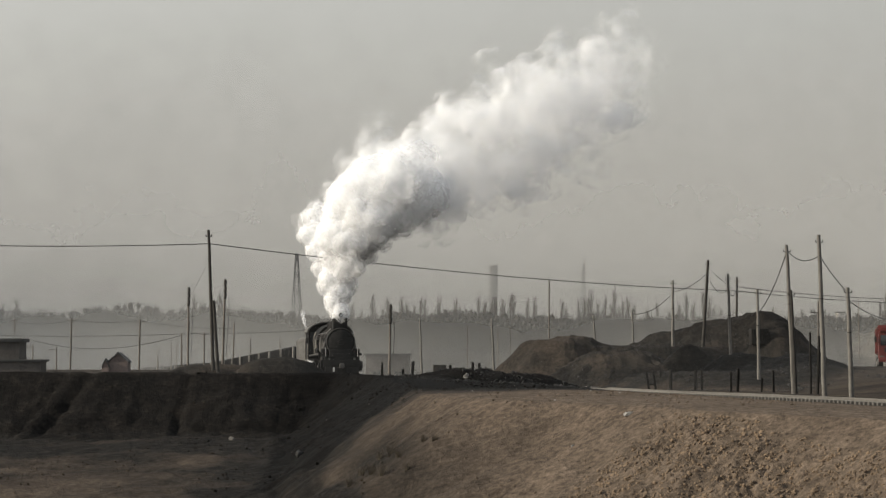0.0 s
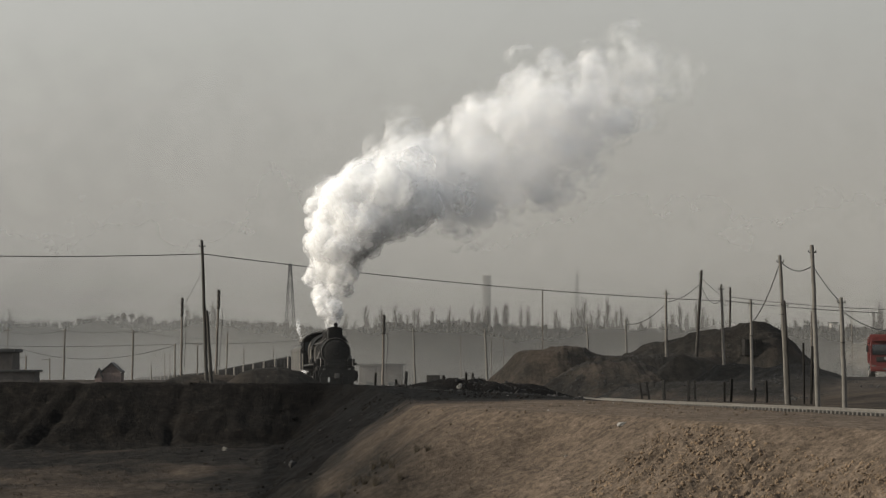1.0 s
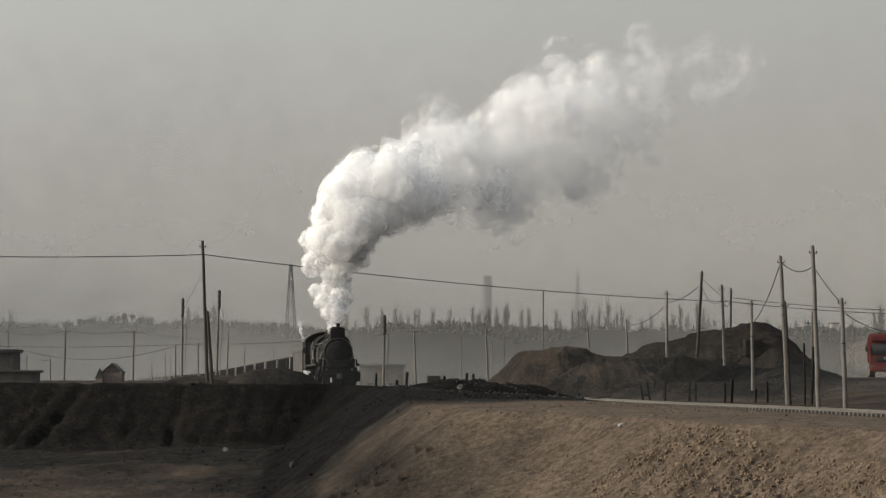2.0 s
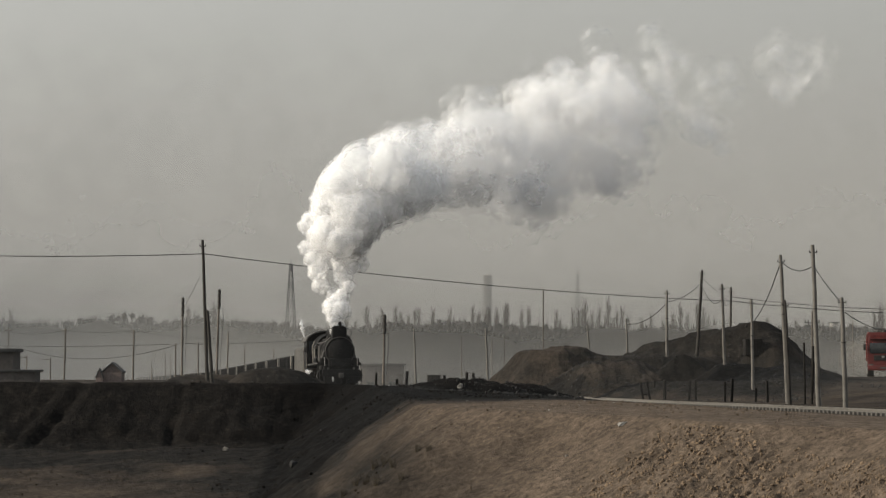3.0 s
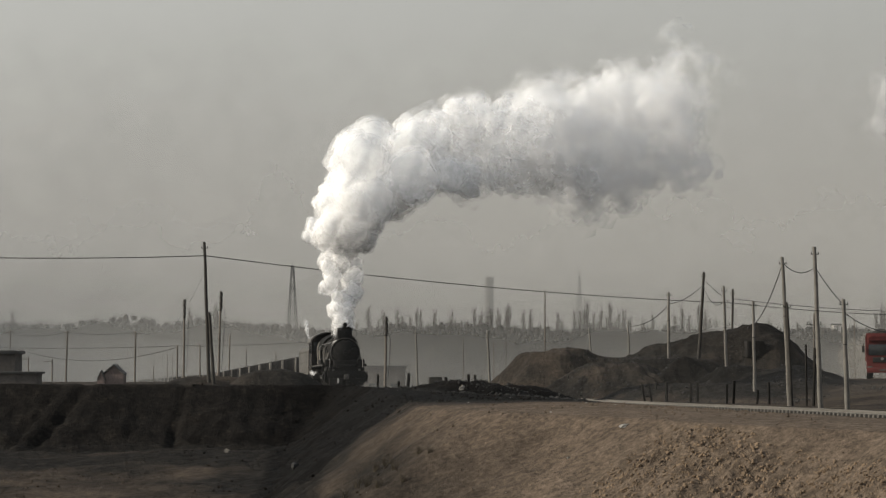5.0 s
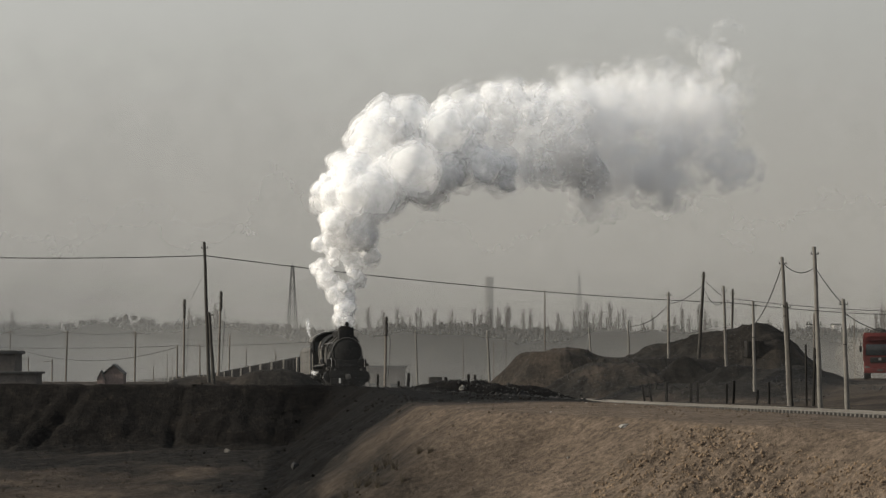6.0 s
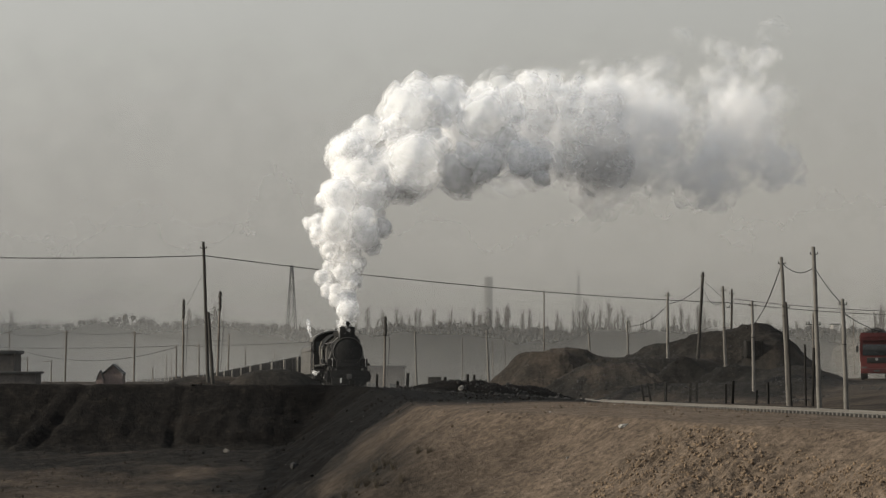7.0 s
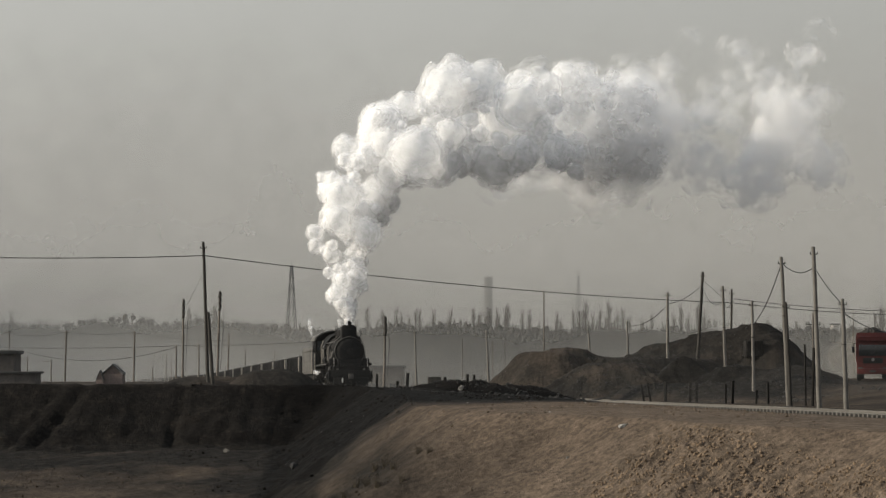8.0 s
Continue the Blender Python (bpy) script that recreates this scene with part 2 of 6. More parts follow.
# ---- the ground: one sheet, with the pit, its banks, the yard and the heaps ----
RIM = [(-120.0, 176.0, 1.5, 7.0), (-40.0, 177.0, 1.46, 7.0), (-26.0, 178.0, 1.42, 7.0), (-14.0, 180.0, 1.36, 7.0), (-7.0, 181.0, 1.32, 7.0),
       (-4.2, 177.0, 1.2, 7.0), (-2.4, 160.0, 0.60, 8.0), (-1.3, 140.0, 0.40, 9.6), (2.0, 130.0, 0.28, 11.0), (7.5, 124.0, 0.10, 10.6),
       (12.0, 117.5, -0.12, 10.2), (17.4, 113.0, -0.30, 10.0), (20.5, 106.0, -0.40, 10.0), (22.5, 92.0, -0.50, 10.0), (25.0, 70.0, -0.50, 10.0), (30.0, 40.0, -0.50, 10.0)]
FALL_X, FALL_Y = -0.83, -0.56  # the way the cut earth slope falls


def floor_height(y):
    """The pit's floor sinks away from the far bank."""
    return -2.6 - 0.085 * np.clip(165 - y, 0, 32)


TRACK_A, TRACK_B = 23.50, -0.146  # the loaded line: X = A + B * Y
SIDE_A, SIDE_B = 41.36, -0.14     # the siding


def rail_height(y):
    """Height of the loaded line's rail top: it climbs towards the yard."""
    return 0.86 - 0.012 * np.clip(y - 212, -40, 130) - 0.0045 * np.clip(y - 342, 0, 900)


def wave(x, y, scale, seed):
    """Smooth noise on arrays: a few turned sine sheets, warped by one another."""
    r = np.random.RandomState(seed)
    out = np.zeros_like(x)
    px, py = x / scale, y / scale
    for k in range(7):
        a = r.uniform(0, 6.28)
        f = r.uniform(0.6, 1.5)
        w = 0.9 * np.sin(px * np.sin(a + 1.1) * 0.7 + py * np.cos(a + 1.1) * 0.7 + r.uniform(0, 6.28))
        out += np.sin(f * (px * np.cos(a) + py * np.sin(a)) * 2.2 + w * 2 + r.uniform(0, 6.28))
    return out / 7


def step(v, a, b):
    u = np.clip((v - a) / (b - a), 0, 1)
    return u * u * (3 - 2 * u)


def heap(x, y, cx, cy, h, rx, ry, turn=0.0, steep=1.5):
    """A tipped heap: sides at one slope, the top cut off flat where steep is above 1."""
    c, s = math.cos(turn), math.sin(turn)
    u, v = ((x - cx) * c + (y - cy) * s) / rx, (-(x - cx) * s + (y - cy) * c) / ry
    d = np.sqrt(u * u + v * v) * (1 + 0.07 * np.sin(3 * np.arctan2(v, u) + cx) + 0.04 * np.sin(7 * np.arctan2(v, u) + cy))
    q = np.clip(1 - d, 0, 1) * steep
    return h * np.where(q < 0.85, q, 1 - 0.15 * np.exp(-(q - 0.85) / 0.15))


def clod_place(x, y):
    """Place on the cut slope: along its rim from where the clods begin, and down its fall."""
    return (x - 9.0) * 0.56 - (y - 120.5) * 0.83, (x - 9.0) * FALL_X + (y - 120.5) * FALL_Y


def ground_at(x, y):
    """Height of the ground and its soil kind (1: coal dirt, 0: tan earth, above 1.17: darker coal, bank shade included)
    at arrays x, y.
    """
    x, y = np.asarray(x, float), np.asarray(y, float)
    best = np.full(x.shape, 1e9)
    rim_z, run, side = np.zeros(x.shape), np.ones(x.shape), np.zeros(x.shape)
    for (ax, ay, az, ar), (bx, by, bz, br) in zip(RIM, RIM[1:]):
        dx, dy = bx - ax, by - ay
        t = np.clip(((x - ax) * dx + (y - ay) * dy) / (dx * dx + dy * dy), 0, 1)
        d = np.hypot(x - ax - t * dx, y - ay - t * dy)
        near = d < best
        best = np.where(near, d, best)
        rim_z = np.where(near, az + t * (bz - az), rim_z)
        run = np.where(near, ar + t * (br - ar), run)
        side = np.where(near, dx * (y - ay) - dy * (x - ax), side)
    inside = side < 0
    dist = np.where(inside, best, -best) + 0.5 * wave(x, y, 5.0, 3) + 0.22 * wave(x, y, 1.6, 4)
    # the yard behind the rim
    off = x - (TRACK_A + TRACK_B * y)
    near_line = np.exp(-((off) / 9.0) ** 2)
    yard = (0.46 - 0.16 * (1 - step(y, 150, 190))) * (1 - step(off, 2, 17))
    line_z = rail_height(y) - 0.42
    yard = yard * (1 - near_line) + np.minimum(line_z, 0.5) * near_line
    yard = np.where(y > 236, yard - (0.01 * np.clip(y - 236, 0, 150) + 0.004 * np.clip(y - 386, 0, 500)) * (1 - near_line), yard)
    yard += np.clip((y - 160) / 70, 0, 1) * 1.65 * step(x, 22.5, 31) * (1 - step(y, 236, 330))
    yard += 0.05 * wave(x, y, 7, 5)
    lip = np.exp(-np.clip(-dist, 0, 60) / 7.0)
    out = yard * (1 - lip) + rim_z * lip
    down = dist / run
    down = np.clip(down + np.clip(down, 0, 1) * (0.11 * wave(x, y, 3.0, 40) + 0.05 * wave(x, y, 0.9, 42)), 0, 1)
    fall = np.where(down < 0.78, down * 0.92 / 0.78, 0.92 + 0.08 * step(down, 0.78, 1.0))
    gully = np.clip(wave(x * 1.0 + 0.55 * y, y * 0.12, 1.5, 8) - 0.05, 0, 1) * 0.35 * np.sin(np.pi * np.clip(down, 0, 1))
    pit = rim_z - (rim_z - floor_height(y)) * fall - gully * (x < 0) - 0.3 * gully * (x >= 0)
    hump = 0.4 * wave(x, y, 9, 9) + 0.24 * wave(x, y, 3.4, 10) - 0.34 * np.abs(wave(x, y * 0.6, 1.1, 35)) + 0.07 * wave(x, y, 0.45, 36) + 0.35 * step(-y, -122, -100) * np.abs(wave(x, y, 4.2, 27)) + 0.4 * heap(x, y, -15, 112, 1.0, 7, 9)
    pit += hump * step(down, 0.7, 1.3)
    z = np.where(dist > 0, pit, out)
    # the bank on which the camera stands
    z = np.maximum(z, np.where(y < 70, -5.4 + 5.55 * (1 - step(y, 4, 60)), -9))
    low = step(dist / run + 0.35 * wave(x, y, 2.5, 41), 0.75, 1.6)
    # the bank's 1.25 puts some shade into its coal colour
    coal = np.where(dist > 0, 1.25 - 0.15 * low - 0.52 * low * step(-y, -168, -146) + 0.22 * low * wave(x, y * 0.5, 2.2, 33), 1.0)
    foot = np.interp(y, [110, 126, 134, 140, 142, 143.6, 148.6, 164.5, 168], [-1.0, -4.0, -6.0, -6.3, -5.2, -4.1, -2.8, -1.7, -1.5])
    into = x - foot + 0.5 * wave(x, y, 3, 11) + 0.25 * wave(x, y, 0.9, 17)
    back = y - 145 - 2.2 * np.clip(x - 3, 0, 12) + 2.5 * wave(x, y, 2, 18)
    tan = step(into, -0.5, 0.6) * (0.38 + 0.62 * step(into, 1.0, 9.0)) * np.where(y > 140, step(-back, -16, 5), 1.0)
    # kinds up to 1.4 paint shade onto the sun-facing corner slope
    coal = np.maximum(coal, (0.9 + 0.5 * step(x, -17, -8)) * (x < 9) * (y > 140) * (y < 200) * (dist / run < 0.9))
    coal = np.where(dist > -40, coal * (1 - tan), coal)
    behind = step(x - (SIDE_A + SIDE_B * y), 0.5, 2.5)
    coal = np.maximum(coal * (1 - behind), 0.72 * behind)
    # heaps of coal waste
    rough = 0.6 - 2.0 * np.abs(wave(x, y, 1.1, 12)) + 0.9 * wave(x, y, 0.45, 13) - 0.9 * np.abs(wave(x, y, 0.24, 23))
    most, top, kind = np.zeros_like(x), np.zeros_like(x), np.zeros_like(x)
    for cx, cy, h, rx, ry, turn, p, kd in HEAPS:
        g = heap(x + 0.25 * wave(x, y, 3.5, 19), y, cx, cy, h, rx, ry, turn, p)
        kind = np.where(g > top, kd, kind)
        top = np.maximum(top, g)
        most = most + g ** 5
    most = most ** 0.2
    on = np.clip(most * 1.2, 0, 1)
    z = z + most + on * rough * 0.15
    coal = coal * (1 - on) + kind * on
    bank = (dist > 0) & (down < 1.2)
    rill = 0.35 - 1.2 * np.abs(wave(x + 0.3 * y, y * 0.35, 0.9, 24)) + 0.6 * wave(x, y, 0.4, 25) - 0.5 * np.abs(wave(x, y, 0.22, 31))
    z = z + np.where(bank, 0.25 * rill * np.sin(np.pi * np.clip(down / 1.2, 0, 1)) * (1 - 0.85 * step(x, -9, -3)), 0)
    for gx0, gx1, deep, wide in ((-22.0, -25.2, 0.34, 0.36), (-23.6, -26.4, 0.20, 0.22), (-16.1, -16.5, 0.30, 0.26), (-12.6, -13.8, 0.14, 0.2), (-9.2, -11.4, 0.12, 0.25)):
        line = gx0 + (gx1 - gx0) * np.clip(down, 0, 1.2)
        z = z - np.where((dist > -0.6) & (y > 165), deep * np.exp(-((x - line) / wide) ** 2) * np.sin(np.pi * np.clip((down + 0.12) / 1.15, 0, 1)), 0)
    on_side = np.exp(-((x - (SIDE_A + SIDE_B * y)) / 1.5) ** 2) * (y < 232)
    coal = coal * (1 - on_side) + 1.25 * on_side
    offs = x - (SIDE_A + SIDE_B * y)
    z = z - np.where(dist < 0, 0.16 * step(offs, -9, -2.0) * (1 - step(offs, 1.3, 2.4)) * (y < 231), 0)
    fine = 0.02 * wave(x, y, 0.4, 14)
    across, down_slope = clod_place(x, y)
    clod = step(across + 0.8 * wave(x, y, 1.3, 44), -0.6, 1.2) * step(down_slope, -0.6, 0.6) * (1 - step(down_slope, 11, 13)) * (y > 92) * (y < 130)
    patch = np.clip(0.5 + 1.3 * wave(across, down_slope * 0.35, 0.8, 28), 0, 1)
    crumb = 0.5 - np.abs(wave(across, down_slope * 0.28, 0.22, 16)) * 2.2 + 0.8 * wave(across, down_slope * 0.5, 0.11, 29)
    z = z + fine + 0.22 * clod * patch * crumb + 0.07 * tan * (dist > 0) * (1 - clod) * wave(across, down_slope * 0.16, 0.7, 45)
    return z, np.clip(coal, 0, 1.4)


HEAPS = [
    (9.4, 246.0, 4.05, 6.5, 7.0, 0.0, 1.7, 0.9),     # flat-topped heap beyond the siding
    (15.8, 251.5, 3.5, 11.5, 11.5, 0.0, 3.0, 0.97),   # level bank of waste
    (25.8, 257.0, 5.8, 8.8, 10.0, 0.0, 1.45, 1.05),    # the great heap
    (21.0, 259.0, 5.0, 8.0, 8.0, 0.0, 1.4, 1.0),
    (28.2, 253.0, 3.9, 5.0, 7.0, 0.0, 1.6, 1.1),
    (14.2, 233.0, 2.9, 7.0, 9.5, 0.0, 1.5, 0.86),     # rough ground before them
    (11.6, 230.0, 1.7, 3.2, 5.0, 0.2, 1.3, 1.3),
    (19.2, 229.0, 3.5, 4.0, 3.4, 0.0, 1.1, 1.3),      # black coal tipped in a sharp pile
    (22.6, 226.0, 2.7, 5.4, 4.0, -0.1, 1.2, 1.32),
    (21.0, 216.0, 1.2, 9.5, 14.0, -0.1, 2.5, 1.2),
    (25.5, 226.0, 1.8, 6.5, 9.0, -0.3, 1.4, 1.2),
    (1.8, 184.0, 0.85, 4.6, 2.8, 0.12, 1.4, 1.3),     # rubble across the end of the line
    (5.2, 188.0, 0.75, 3.8, 2.8, 0.1, 1.4, 1.3),
    (-1.8, 182.0, 0.25, 3.2, 2.2, 0.0, 1.3, 1.0),
    (-11.9, 203.5, 1.75, 4.4, 3.2, 0.25, 1.6, 0.92),   # spoil beside the loaded line
    (-16.5, 207.0, 1.3, 6.6, 3.8, 0.3, 1.5, 0.92),
    (-24.0, 212.0, 0.5, 9.0, 5.0, 0.3, 1.4, 0.80),
]


def build_ground():
    def axis(lo, hi, fine, far_lo, far_hi):
        mid = np.arange(lo, hi, fine)
        grow = np.cumsum(fine * 1.35 ** np.arange(1, 40))
        a, b = lo - grow[grow < lo - far_lo][::-1], hi + grow[grow < far_hi - hi]
        return np.concatenate([[far_lo], a, mid, b, [far_hi]])
    xs = axis(-34.0, 41.0, 0.27, -4000.0, 4000.0)
    ys = axis(77.0, 262.0, 0.33, -600.0, 4800.0)
    xs = np.concatenate([xs[xs < 2.9], np.arange(3.0, 19.0, 0.09), xs[xs > 19.1]])
    ys = np.concatenate([ys[ys < 103.9], np.arange(104.0, 124.0, 0.09), ys[ys > 124.1]])
    gx, gy = np.meshgrid(xs, ys)
    z, coal = ground_at(gx, gy)
    far = step(np.hypot(gx, gy), 380, 900)
    z = z * (1 - far) + (-3.4) * far
    verts = np.stack([gx, gy, z], -1).reshape(-1, 3)
    nx, ny = len(xs), len(ys)
    i = (np.arange(ny - 1)[:, None] * nx + np.arange(nx - 1)[None, :]).reshape(-1)
    faces = np.stack([i, i + 1, i + nx + 1, i + nx], -1)
    me = bpy.data.meshes.new("ground")
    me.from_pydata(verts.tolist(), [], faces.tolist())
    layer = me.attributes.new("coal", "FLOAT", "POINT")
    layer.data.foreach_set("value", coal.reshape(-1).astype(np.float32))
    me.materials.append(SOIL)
    me.shade_smooth()
    return tagged(new("ground", me), "tan earth and black coal dirt around a pit", "ground", "", "structure")


def gz(x, y):
    return float(ground_at(np.array([x]), np.array([y]))[0][0])


build_ground()


# ---- the train ----
HEAD = math.degrees(math.atan2(-1.0, -TRACK_B))  # the way the train faces
ALONG = math.sqrt(1 + TRACK_B ** 2)
SPEED = 1.18


def on_line(s, t):
    """Pose on the loaded line, s metres behind the engine's smokebox front, at t seconds."""
    y = 208.0 + (s - SPEED * (t - 7.0)) / ALONG
    z = float(rail_height(np.array(y)))
    dz = float(rail_height(np.array(y - 3.0)) - rail_height(np.array(y + 3.0))) / 6.0
    return pose(TRACK_A + TRACK_B * y, y, z, 0, -math.degrees(math.atan(dz / ALONG)), HEAD)


def ring(n, r, z, ry=None, lo=0.0, hi=360.0):
    return [((ry or r) * math.cos(radians(lo + (hi - lo) * i / n)), z + r * math.sin(radians(lo + (hi - lo) * i / n))) for i in range(n + (hi - lo < 360))]


def wheel_mesh(r, wide, spokes):
    bm = B()
    put_rod(bm, (0, -wide / 2, 0), (0, wide / 2, 0), r, n=28)
    put_rod(bm, (0, wide / 2, 0), (0, wide / 2 + 0.03, 0), r * 1.04, n=28)
    for k in range(spokes):
        a = 6.2832 * k / spokes
        put_rod(bm, (0.12 * math.cos(a), -wide / 2 - 0.02, 0.12 * math.sin(a)), (r * 0.86 * math.cos(a), -wide / 2 - 0.02, r * 0.86 * math.sin(a)), 0.035, n=6)
    put_rod(bm, (0, -wide / 2 - 0.07, 0), (0, wide / 2, 0), 0.14, n=14)
    put_rod(bm, (r * 0.45, -wide / 2 - 0.1, 0), (r * 0.45, -wide / 2, 0), 0.06, n=8)
    return bm


TURNING = []  # (wheel, its place on its thing, radius)


def locomotive():
    lo = root("steam_locomotive", on_line(0, 0), "black sooty steam locomotive working hard under steam", "locomotive")
    # boiler, lagged, with bands
    bm = B()
    put_rod(bm, (-0.9, 0, 2.7), (-7.9, 0, 2.84), 1.0, 1.12, n=40)
    put_rod(bm, (-5.4, 0, 2.84), (-8.0, 0, 2.9), 1.26, 1.34, n=36)
    boiler = part("boiler", bm, IRON, lo, "sooty black lagged boiler")
    for k in range(6):
        bm = B()
        put_rod(bm, (-1.7 - k * 0.9, 0, 2.72 + 0.02 * k), (-1.78 - k * 0.9, 0, 2.72 + 0.02 * k), 1.05 + 0.016 * k, n=40)
        part("boiler_band", bm, DUSTY, boiler)
    bm = B()
    put_rod(bm, (0.0, 0, 2.68), (-1.6, 0, 2.68), 1.03, n=44)
    put_rod(bm, (0.05, 0, 2.68), (-0.05, 0, 2.68), 1.07, n=44)
    part("smokebox", bm, IRON, lo)
    # paler ring: the light on the smokebox's edge, put into its colour
    bm = B()
    for k in range(44):
        a, b = 6.2832 * k / 44, 6.2832 * (k + 1) / 44
        put_rod(bm, (0.05, 1.06 * math.cos(a), 2.68 + 1.06 * math.sin(a)), (0.05, 1.06 * math.cos(b), 2.68 + 1.06 * math.sin(b)), 0.035, n=5, caps=False)
    part("smokebox_rim", bm, DUSTY, lo)
    for sgn in (-1, 1):
        bm = B()
        put_path(bm, [(-2.7, sgn * 0.5, 4.0), (-2.8, sgn * 1.1, 3.2), (-2.9, sgn * 1.25, 2.0), (-3.0, sgn * 0.95, 1.0)], 0.04)
        part("sand_pipe", bm, DUSTY, lo)
        bm = B()
        put_path(bm, [(-6.4, sgn * 1.34, 1.9), (-6.4, sgn * 1.36, 3.2), (-6.7, sgn * 1.2, 3.6)], 0.05)
        put_path(bm, [(-5.6, sgn * 1.3, 1.9), (-5.7, sgn * 1.3, 3.0)], 0.07)
        part("injector_pipe", bm, SLEEPER, lo, "pale lagged injector pipe")
        bm = B()
        put_rod(bm, (-4.6, sgn * 1.22, 3.12), (-5.4, sgn * 1.22, 3.12), 0.15, n=12)
        part("generator", bm, DUSTY, lo)
    bm = B()
    prof = [(0.0, 0.93), (0.08, 0.91), (0.16, 0.79), (0.24, 0.54), (0.29, 0.32), (0.30, 0.02)]
    for (xa, ra), (xb, rb) in zip(prof, prof[1:]):
        put_rod(bm, (0.04 + xa, 0, 2.68), (0.04 + xb, 0, 2.68), ra, rb, n=40, caps=False)
    for k in range(12):
        a = 6.2832 * k / 12
        put_box(bm, (0.12, 0.94 * math.cos(a), 2.68 + 0.94 * math.sin(a)), (0.1, 0.10, 0.10), bevel=0.015)
    door = part("smokebox_door", bm, IRON, lo)
    bm = B()
    for k in range(18):
        a, b = 6.2832 * k / 18, 6.2832 * (k + 1) / 18
        put_rod(bm, (0.42, 0.2 * math.cos(a), 2.68 + 0.2 * math.sin(a)), (0.42, 0.2 * math.cos(b), 2.68 + 0.2 * math.sin(b)), 0.026, n=6)
    put_rod(bm, (0.30, 0, 2.68), (0.46, 0, 2.68), 0.05, n=12)
    put_rod(bm, (0.42, -0.2, 2.68), (0.42, 0.2, 2.68), 0.02, n=6)
    part("door_wheel", bm, RUST, door, "worn dull locking wheel")
    for zz in (0.45, -0.45):
        bm = B()
        put_box(bm, (0.22, 0.42, 2.68 + zz), (0.06, 0.85, 0.10), bevel=0.01)
        part("door_strap", bm, IRON, door)
    # chimney: a squat casing with a rim, feedwater heater behind
    bm = B()
    put_box(bm, (-0.75, 0, 3.95), (1.1, 1.06, 1.12), bevel=0.05)
    ch = part("chimney", bm, IRON, lo, "squat square black chimney casing")
    bm = B()
    put_rod(bm, (-0.75, 0, 4.46), (-0.75, 0, 4.60), 0.40, 0.44, n=28, caps=False)
    put_rod(bm, (-0.75, 0, 4.60), (-0.75, 0, 4.46), 0.38, 0.36, n=28, caps=False)
    part("chimney_rim", bm, IRON, ch)
    bm = B()
    put_rod(bm, (-0.15, 0, 4.46), (-0.15, 0, 4.62), 0.05, n=8)
    put_rod(bm, (0.02, 0, 4.72), (-0.3, 0, 4.72), 0.15, 0.11, n=18)
    put_box(bm, (-0.16, 0, 4.87), (0.1, 0.2, 0.05), bevel=0.01)
    part("headlamp", bm, IRON, lo)
    # domes on the boiler
    for x0, w in ((-2.7, 0.62), (-4.3, 0.56), (-5.6, 0.5)):
        bm = B()
        put_rod(bm, (x0, 0, 3.6), (x0, 0, 4.16), w, w * 0.94, n=28, caps=False)
        for i in range(6):
            a, b = radians(15 * i), radians(15 * (i + 1))
            put_rod(bm, (x0, 0, 4.16 + 0.24 * math.sin(a)), (x0, 0, 4.16 + 0.24 * math.sin(b)), w * 0.94 * math.cos(a), max(0.01, w * 0.94 * math.cos(b)), n=28, caps=False)
        part("dome", bm, IRON, lo)
    for yy in (-0.2, 0.2):
        bm = B()
        put_rod(bm, (-6.5, yy, 3.8), (-6.5, yy, 4.2), 0.05, n=10)
        put_rod(bm, (-6.5, yy, 4.2), (-6.5, yy, 4.34), 0.08, 0.06, n=10)
        part("safety_valve", bm, STEEL, lo)
    # running boards with edge angle, hand rails, pipes
    for sgn in (-1, 1):
        bm = B()
        put_box(bm, (-4.3, sgn * 1.32, 1.86), (8.0, 0.62, 0.05), bevel=0.01)
        put_box(bm, (-4.3, sgn * 1.61, 1.80), (8.0, 0.04, 0.18), bevel=0.01)
        board = part("running_board", bm, IRON, lo)
        # sunlight along the board's edge, put in as a paler strip
        bm = B()
        put_box(bm, (-4.3, sgn * 1.635, 1.80), (7.9, 0.012, 0.05))
        part("edge_stripe", bm, DUSTY, board, "pale strip standing in for the board's sunlit edge")
        bm = B()
        put_path(bm, [(0.1, sgn * 0.75, 3.72), (-0.6, sgn * 1.0, 3.42), (-7.2, sgn * 1.14, 3.38)], 0.022)
        for k in range(7):
            x0 = -0.7 - k * 1.05
            put_rod(bm, (x0, sgn * 0.92, 3.3), (x0, sgn * 1.13, 3.4), 0.018, n=6)
        part("hand_rail", bm, STEEL, lo, "thin worn steel rail along the boiler")
        bm = B()
        put_path(bm, [(-0.45, sgn * 0.75, 3.68), (-0.45, sgn * 0.92, 4.0), (-0.5, sgn * 0.86, 4.3), (-0.8, sgn * 0.58, 4.42)], 0.016)
        part("smokebox_rail", bm, IRON, lo)
        bm = B()
        put_path(bm, [(-1.9, sgn * 1.12, 2.9), (-2.1, sgn * 1.2, 2.2), (-5.5, sgn * 1.22, 2.15), (-7.2, sgn * 1.2, 2.35)], 0.055, 8)
        put_path(bm, [(-1.0, sgn * 1.05, 2.7), (-0.9, sgn * 1.25, 2.0), (-0.9, sgn * 1.3, 1.4)], 0.13, 10)
        part("steam_pipe", bm, DUSTY, lo)
        bm = B()
        put_rod(bm, (-3.3, sgn * 1.25, 2.12), (-4.9, sgn * 1.25, 2.12), 0.22, n=18)
        part("air_reservoir", bm, IRON, lo)
        bm = B()
        put_rod(bm, (-2.35, sgn * 1.22, 2.05), (-2.35, sgn * 1.22, 2.62), 0.17, n=14)
